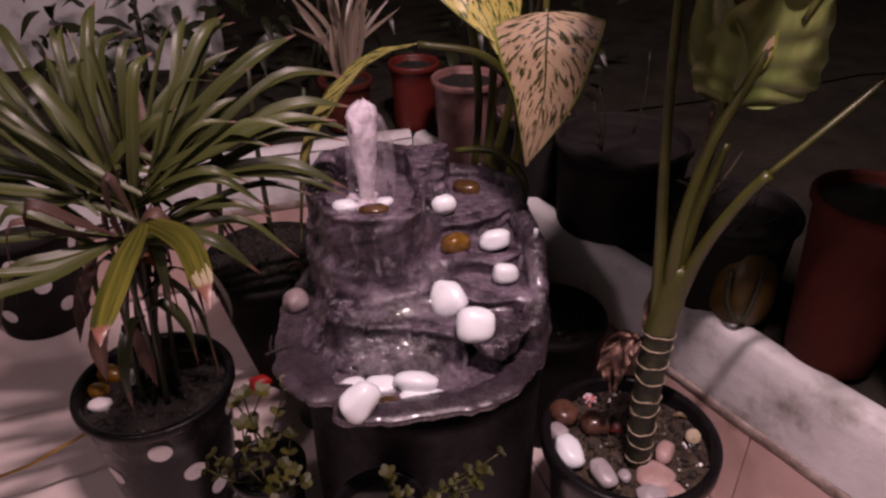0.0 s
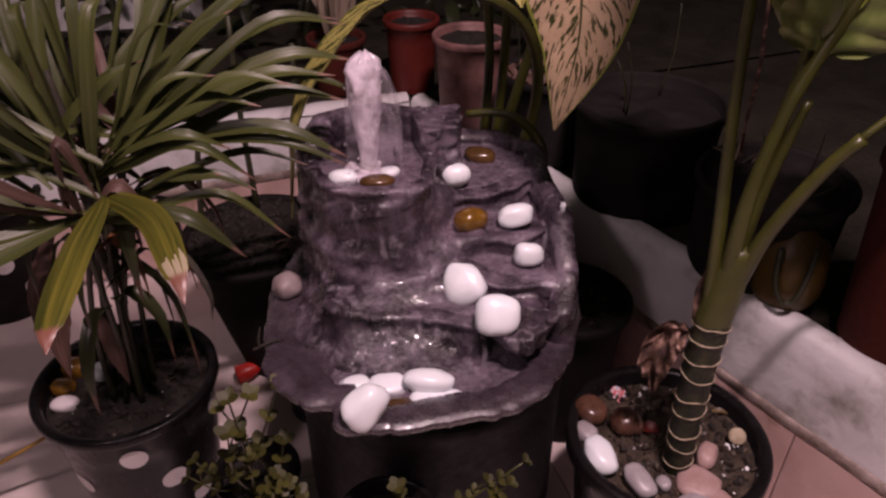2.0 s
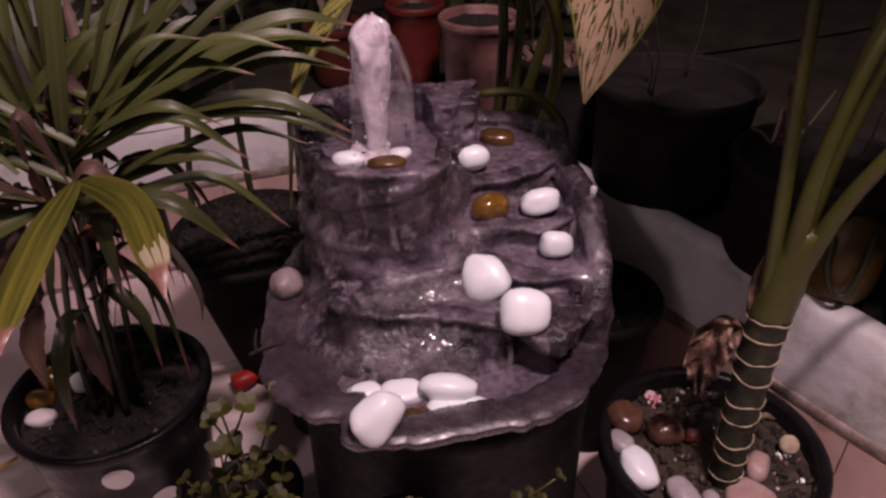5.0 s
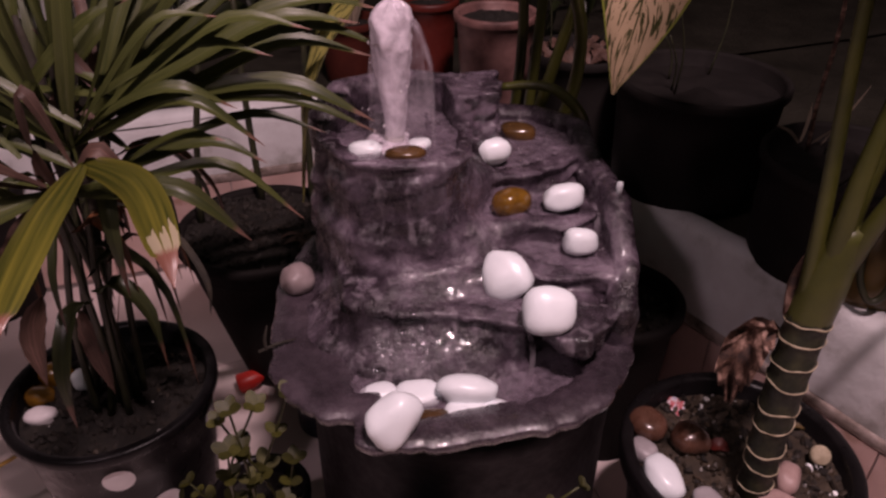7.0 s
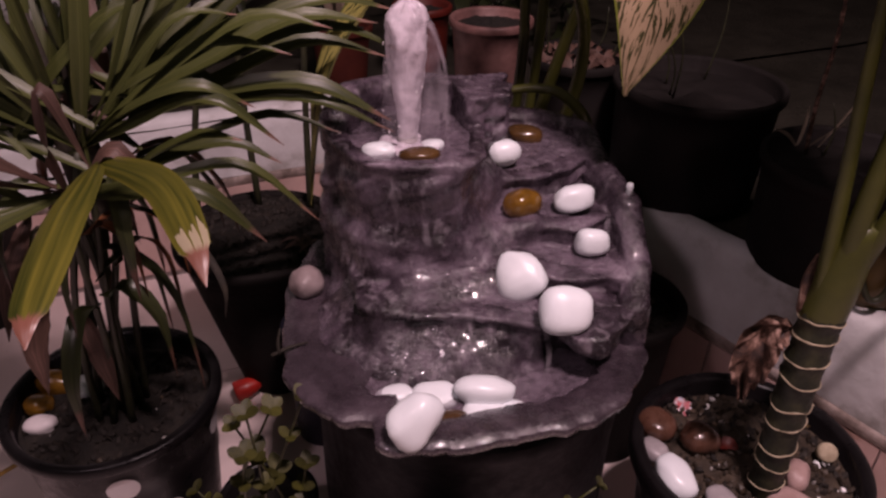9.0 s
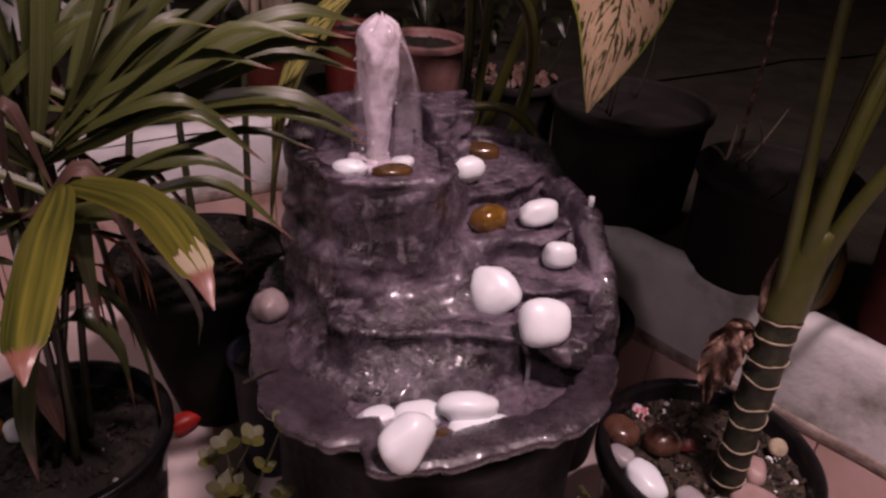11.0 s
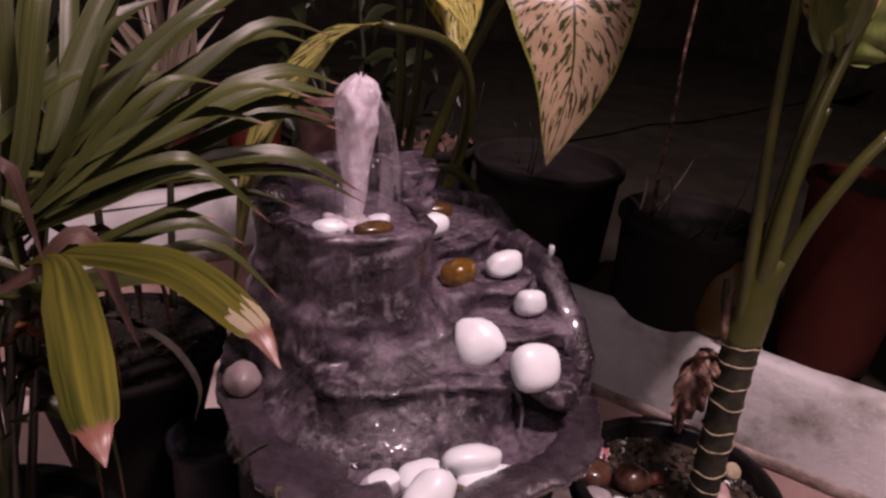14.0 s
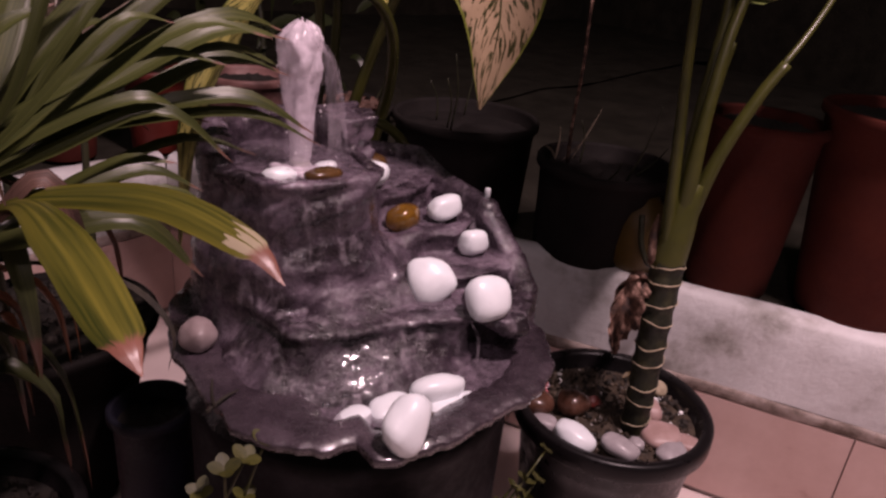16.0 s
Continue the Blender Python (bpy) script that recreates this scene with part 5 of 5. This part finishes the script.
for k in range(9):
    q = Vector((-0.33 + 0.012 * (k % 3) + 0.01 * math.sin(k * 3), 1.31 + 0.012 * (k // 3), 0.347))
    o = Vector((math.cos(k * 2.1), math.sin(k * 2.1), 0.15)) * 0.022
    part("dry_leaf", blade([q - o, q + Vector((0, 0, 0.006)), q + o], 0.009, (0, 0, 1), ovate_long, 0.4, 6, 2), DEADLEAF, p3)
for pts in (((-0.42, 1.48, 0.33), (-0.425, 1.49, 0.55), (-0.42, 1.50, 0.75)), ((-0.52, 1.40, 0.33), (-0.50, 1.41, 0.50), (-0.47, 1.42, 0.66)), ((-0.32, 1.47, 0.33), (-0.315, 1.48, 0.50), (-0.305, 1.49, 0.70))):
    part("stake", tube(pts, [0.007, 0.006, 0.005], 8, 8), CANE, p3)
p4 = thing("black_pot", (-1.12, 1.61, 0), "black pot with pale dots standing in shadow", "pot", "potted plants round the fountain")
pot(p4, (-1.12, 1.61), 0.15, 0.31, 0.0, 0.11, MATT, dots=15)

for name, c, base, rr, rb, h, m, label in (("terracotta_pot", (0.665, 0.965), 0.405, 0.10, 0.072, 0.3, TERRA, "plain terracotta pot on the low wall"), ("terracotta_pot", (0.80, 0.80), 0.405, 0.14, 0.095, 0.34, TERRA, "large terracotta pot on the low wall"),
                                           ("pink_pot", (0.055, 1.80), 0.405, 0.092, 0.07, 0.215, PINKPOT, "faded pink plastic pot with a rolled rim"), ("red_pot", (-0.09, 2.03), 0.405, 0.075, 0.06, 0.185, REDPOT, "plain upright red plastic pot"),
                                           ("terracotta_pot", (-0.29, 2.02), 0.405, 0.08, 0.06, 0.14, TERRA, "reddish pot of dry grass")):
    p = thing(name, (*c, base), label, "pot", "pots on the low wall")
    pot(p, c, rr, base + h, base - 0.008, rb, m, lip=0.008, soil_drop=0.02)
    if "grass" in label:
        rnd = random.Random(5)
        for k in range(26):
            a, L = rnd.uniform(0, 6.28), rnd.uniform(0.18, 0.34)
            o = Vector((math.cos(a), math.sin(a), 0))
            f = Vector((*c, base + h - 0.02)) + o * 0.02
            part("grass_blade", blade([f, f + o * 0.05 * rnd.random() + Vector((0, 0, L * 0.5)), f + o * rnd.uniform(0.04, 0.16) + Vector((0, 0, L))], 0.014, (0, -1, 0.3), strap, 0.3, 8, 2), STRAW, p)

for k, (o, rr, h) in enumerate(((0.43, 0.10, 0.19), (0.68, 0.15, 0.2), (0.98, 0.13, 0.17))):
    q = CORNER + RD * o + RW * (rr - 0.015)
    p = thing("black_pot", (q.x, q.y, 0.403), "big black pot with dry twigs on the low wall", "pot", "pots on the low wall")
    # soil blackened like the pot: the shade over the bed put into its colour
    pot(p, (q.x, q.y), rr, 0.403 + h, 0.395, rr * 0.88, MATT, lip=0.008, soil=MATT)
    rnd = random.Random(40 + k)
    for _ in range(4):
        a, L = rnd.uniform(0, 6.28), rnd.uniform(0.05, 0.2)
        f = Vector((q.x + math.cos(a) * 0.06, q.y + math.sin(a) * 0.06, 0.38 + h))
        g2 = Vector((math.cos(a) * 0.03, math.sin(a) * 0.03 - 0.02, L))
        part("twig", tube([f, f + g2 * 0.5 + Vector((0.01, 0, 0)), f + g2], [0.002, 0.0016, 0.0008], 6, 5), CANE, p)

    if k == 0:
        for _ in range(40):
            a, d = rnd.uniform(0, 6.28), 0.08 * math.sqrt(rnd.random())
            f = Vector((q.x + d * math.cos(a), q.y + d * math.sin(a), 0.39 + h))
            o = Vector((math.cos(a * 7), math.sin(a * 7), 0.2)) * rnd.uniform(0.015, 0.03)
            part("dry_leaf", blade([f - o, f + Vector((0, 0, 0.012)), f + o], 0.016, (0, -0.3, 1), ovate_long, 0.4, 6, 2), DEADLEAF, p)
    if k == 1:
        n = Vector((0.132, -0.03, 0)).normalized()
        m = Matrix.Translation((q.x + n.x * 0.139, q.y + n.y * 0.139, 0.441)) @ n.to_track_quat("Z", "Y").to_matrix().to_4x4()
        bm = bmesh.new()
        box(bm, (-0.013, -0.009, -0.001), (0.013, 0.009, 0.001), m)
        part("label", bm, DOT, p, "small white label", smooth=False)
    if k == 2:
        for f, t, w in (((0.51, 1.298, 0.53), (0.512, 1.297, 0.612), 0.006), ((0.505, 1.29, 0.545), (0.45, 1.27, 0.585), 0.006), ((0.515, 1.285, 0.54), (0.55, 1.25, 0.60), 0.004), ((0.53, 1.27, 0.55), (0.56, 1.24, 0.66), 0.004)):
            f, t = Vector(f), Vector(t)
            part("straw", blade([f, (f + t) / 2 + Vector((0.003, 0, 0.004)), t], w, (0, -1, 0.3), strap, 0.3, 8, 2), STRAW, p)
        part("stalk", tube([(0.50, 1.25, 0.55), (0.487, 1.24, 0.64), (0.483, 1.232, 0.74), (0.466, 1.22, 0.84), (0.461, 1.213, 0.92), (0.448, 1.2, 1.0)], [0.0035, 0.003, 0.0028, 0.0025], 12, 8), HUSK, p, "pinkish bare stalk")

# the taller white wall beyond the planter
bm = bmesh.new()
box(bm, (-2.4, 2.6, 0.3), (-0.85, 2.75, 1.5))
tagged(part("wall_white", bm, WALLW, smooth=False), "whitewashed wall behind the planting", "wall", kind="structure")

jug = thing("yellow_can", (0.545, 1.08, 0.4), "small dull yellow can with a dark cord handle", "can", "pots on the low wall")
part("body", lathe([(0.03, 0.396), (0.046, 0.402), (0.056, 0.42), (0.058, 0.45), (0.055, 0.49), (0.046, 0.515), (0.03, 0.525), (0.022, 0.54), (0.005, 0.541)], (0.545, 1.08), 32, 0.05, 2), YELLOW, jug)
part("cord", tube([(0.50, 1.045, 0.52), (0.497, 1.03, 0.47), (0.512, 1.018, 0.435), (0.53, 1.015, 0.445), (0.54, 1.018, 0.50), (0.548, 1.03, 0.53)], [0.005, 0.005, 0.005, 0.005, 0.005, 0.005], 20, 8), CANE, jug, "dark cord")

# succulents in the small pot under the basin's lip
sp = thing("potted_succulent", (-0.108, 0.752, 0), "small black pot with sprawling round-leaved succulent", "potted plant", "potted plants round the fountain")
pot(sp, (-0.108, 0.752), 0.078, 0.27, 0.0, 0.055, lip=0.008)
lp = thing("potted_succulent", (-0.33, 0.90, 0), "dark pot with upright round-leaved succulent sprigs", "potted plant", "potted plants round the fountain")
pot(lp, (-0.33, 0.90), 0.07, 0.20, 0.0, 0.055, lip=0.008)


def sprig(owner, pts, whorls, size, seed):
    r = random.Random(seed)
    part("sprig", tube(pts, [0.0022, 0.0018, 0.0014], 12, 6), STEM, owner)
    c = spline(pts, 40)
    for k in range(whorls):
        i = 40 - int(k * 30 / max(1, whorls))
        p, d = c[i], (c[min(i + 1, 40)] - c[max(i - 1, 0)]).normalized()
        s = size * (0.75 + 0.5 * r.random())
        a0 = r.uniform(0, 6.28)
        e1 = d.orthogonal().normalized()
        e2 = d.cross(e1)
        for q in range(4 if k == 0 else 3):
            a = a0 + q * 2 * math.pi / (4 if k == 0 else 3) + r.uniform(-0.25, 0.25)
            o = (e1 * math.cos(a) + e2 * math.sin(a)) * 0.9 + d * 0.3 + Vector((0, 0, 0.15))
            part("leaf", blade([p, p + o * s * 0.5, p + o * s], s * 0.8, d * 0.6 + Vector((0, -0.4, 0.8)), rounded, 0.12, 7, 4), CLOVER, owner)


rnd = random.Random(21)
for k, tip in enumerate(((-0.25, 0.83, 0.455), (-0.30, 0.79, 0.40), (-0.24, 0.77, 0.33), (-0.235, 0.79, 0.28), (-0.303, 0.786, 0.475), (-0.28, 0.80, 0.468), (-0.322, 0.80, 0.445), (-0.31, 0.775, 0.425), (-0.256, 0.832, 0.344), (-0.268, 0.809, 0.30), (-0.41, 0.87, 0.255), (-0.425, 0.865, 0.225))):
    f = Vector((-0.33 + rnd.uniform(-0.03, 0.03), 0.90 + rnd.uniform(-0.04, 0.0), 0.18))
    t = Vector(tip)
    sprig(lp, [f, (f + t) / 2 + Vector((rnd.uniform(-0.02, 0.02), -0.02, 0.01)), t], 3, 0.0165, 30 + k)
for k, tip in enumerate(((0.08, 0.766, 0.372), (0.06, 0.752, 0.345), (0.045, 0.745, 0.325), (0.03, 0.76, 0.34), (0.0, 0.72, 0.30), (-0.02, 0.73, 0.31), (-0.06, 0.72, 0.34), (-0.12, 0.70, 0.32), (-0.09, 0.73, 0.37))):
    f = Vector((-0.10 + rnd.uniform(-0.03, 0.03), 0.752 + rnd.uniform(-0.03, 0.02), 0.245))
    t = Vector(tip)
    sprig(sp, [f, (f + t) / 2 + Vector((0, 0, -0.01)), t], 4, 0.013, 60 + k)

# odds and ends
capr = part("red_toy", lathe([(0.02, 0.0), (0.021, 0.004), (0.019, 0.026), (0.013, 0.044), (0.006, 0.053), (0.002, 0.055)], (0, 0), 24), mat("toy_red", [(0.3, (0.42, 0.02, 0.015)), (0.7, (0.55, 0.035, 0.025))], 30, (0.3, 0.5), 0.1, 90, 0.001))
capr.matrix_basis = pose(-0.474, 1.296, 0.022, 0, 78, 20)
part("clear_end", lathe([(0.0145, -0.046), (0.018, -0.038), (0.018, -0.001), (0.016, 0.0)], (0, 0), 20), GREYP, capr, "dull grey end")
tagged(capr, "bright red plastic toy lying on the floor", "toy")
bm = tube([(-0.62, 1.07, 0.20), (-0.75, 0.98, 0.16), (-0.9, 0.95, 0.1), (-1.3, 0.9, 0.004)], [0.0034, 0.0034, 0.0034, 0.0034], 24, 8)
tagged(part("wire", bm, mat("ochre_cable", [(0.3, (0.24, 0.13, 0.02)), (0.7, (0.34, 0.2, 0.04))], 40, (0.4, 0.6), 0.1, 90, 0.0005)), "thin yellow-brown cable running from the pot to the floor", "cable")

small = thing("blue_pot", (-0.29, 1.225, 0), "small dark blue plastic pot half under the dish", "pot", "potted plants round the fountain")
pot(small, (-0.29, 1.225), 0.064, 0.25, 0.0, 0.055, mat("dark_blue_plastic", [(0.3, (0.006, 0.006, 0.012)), (0.7, (0.014, 0.013, 0.026))], 14, (0.45, 0.7), 0.15, 150, 0.001), lip=0.008)

# bushes in the dark bed
rnd = random.Random(12)
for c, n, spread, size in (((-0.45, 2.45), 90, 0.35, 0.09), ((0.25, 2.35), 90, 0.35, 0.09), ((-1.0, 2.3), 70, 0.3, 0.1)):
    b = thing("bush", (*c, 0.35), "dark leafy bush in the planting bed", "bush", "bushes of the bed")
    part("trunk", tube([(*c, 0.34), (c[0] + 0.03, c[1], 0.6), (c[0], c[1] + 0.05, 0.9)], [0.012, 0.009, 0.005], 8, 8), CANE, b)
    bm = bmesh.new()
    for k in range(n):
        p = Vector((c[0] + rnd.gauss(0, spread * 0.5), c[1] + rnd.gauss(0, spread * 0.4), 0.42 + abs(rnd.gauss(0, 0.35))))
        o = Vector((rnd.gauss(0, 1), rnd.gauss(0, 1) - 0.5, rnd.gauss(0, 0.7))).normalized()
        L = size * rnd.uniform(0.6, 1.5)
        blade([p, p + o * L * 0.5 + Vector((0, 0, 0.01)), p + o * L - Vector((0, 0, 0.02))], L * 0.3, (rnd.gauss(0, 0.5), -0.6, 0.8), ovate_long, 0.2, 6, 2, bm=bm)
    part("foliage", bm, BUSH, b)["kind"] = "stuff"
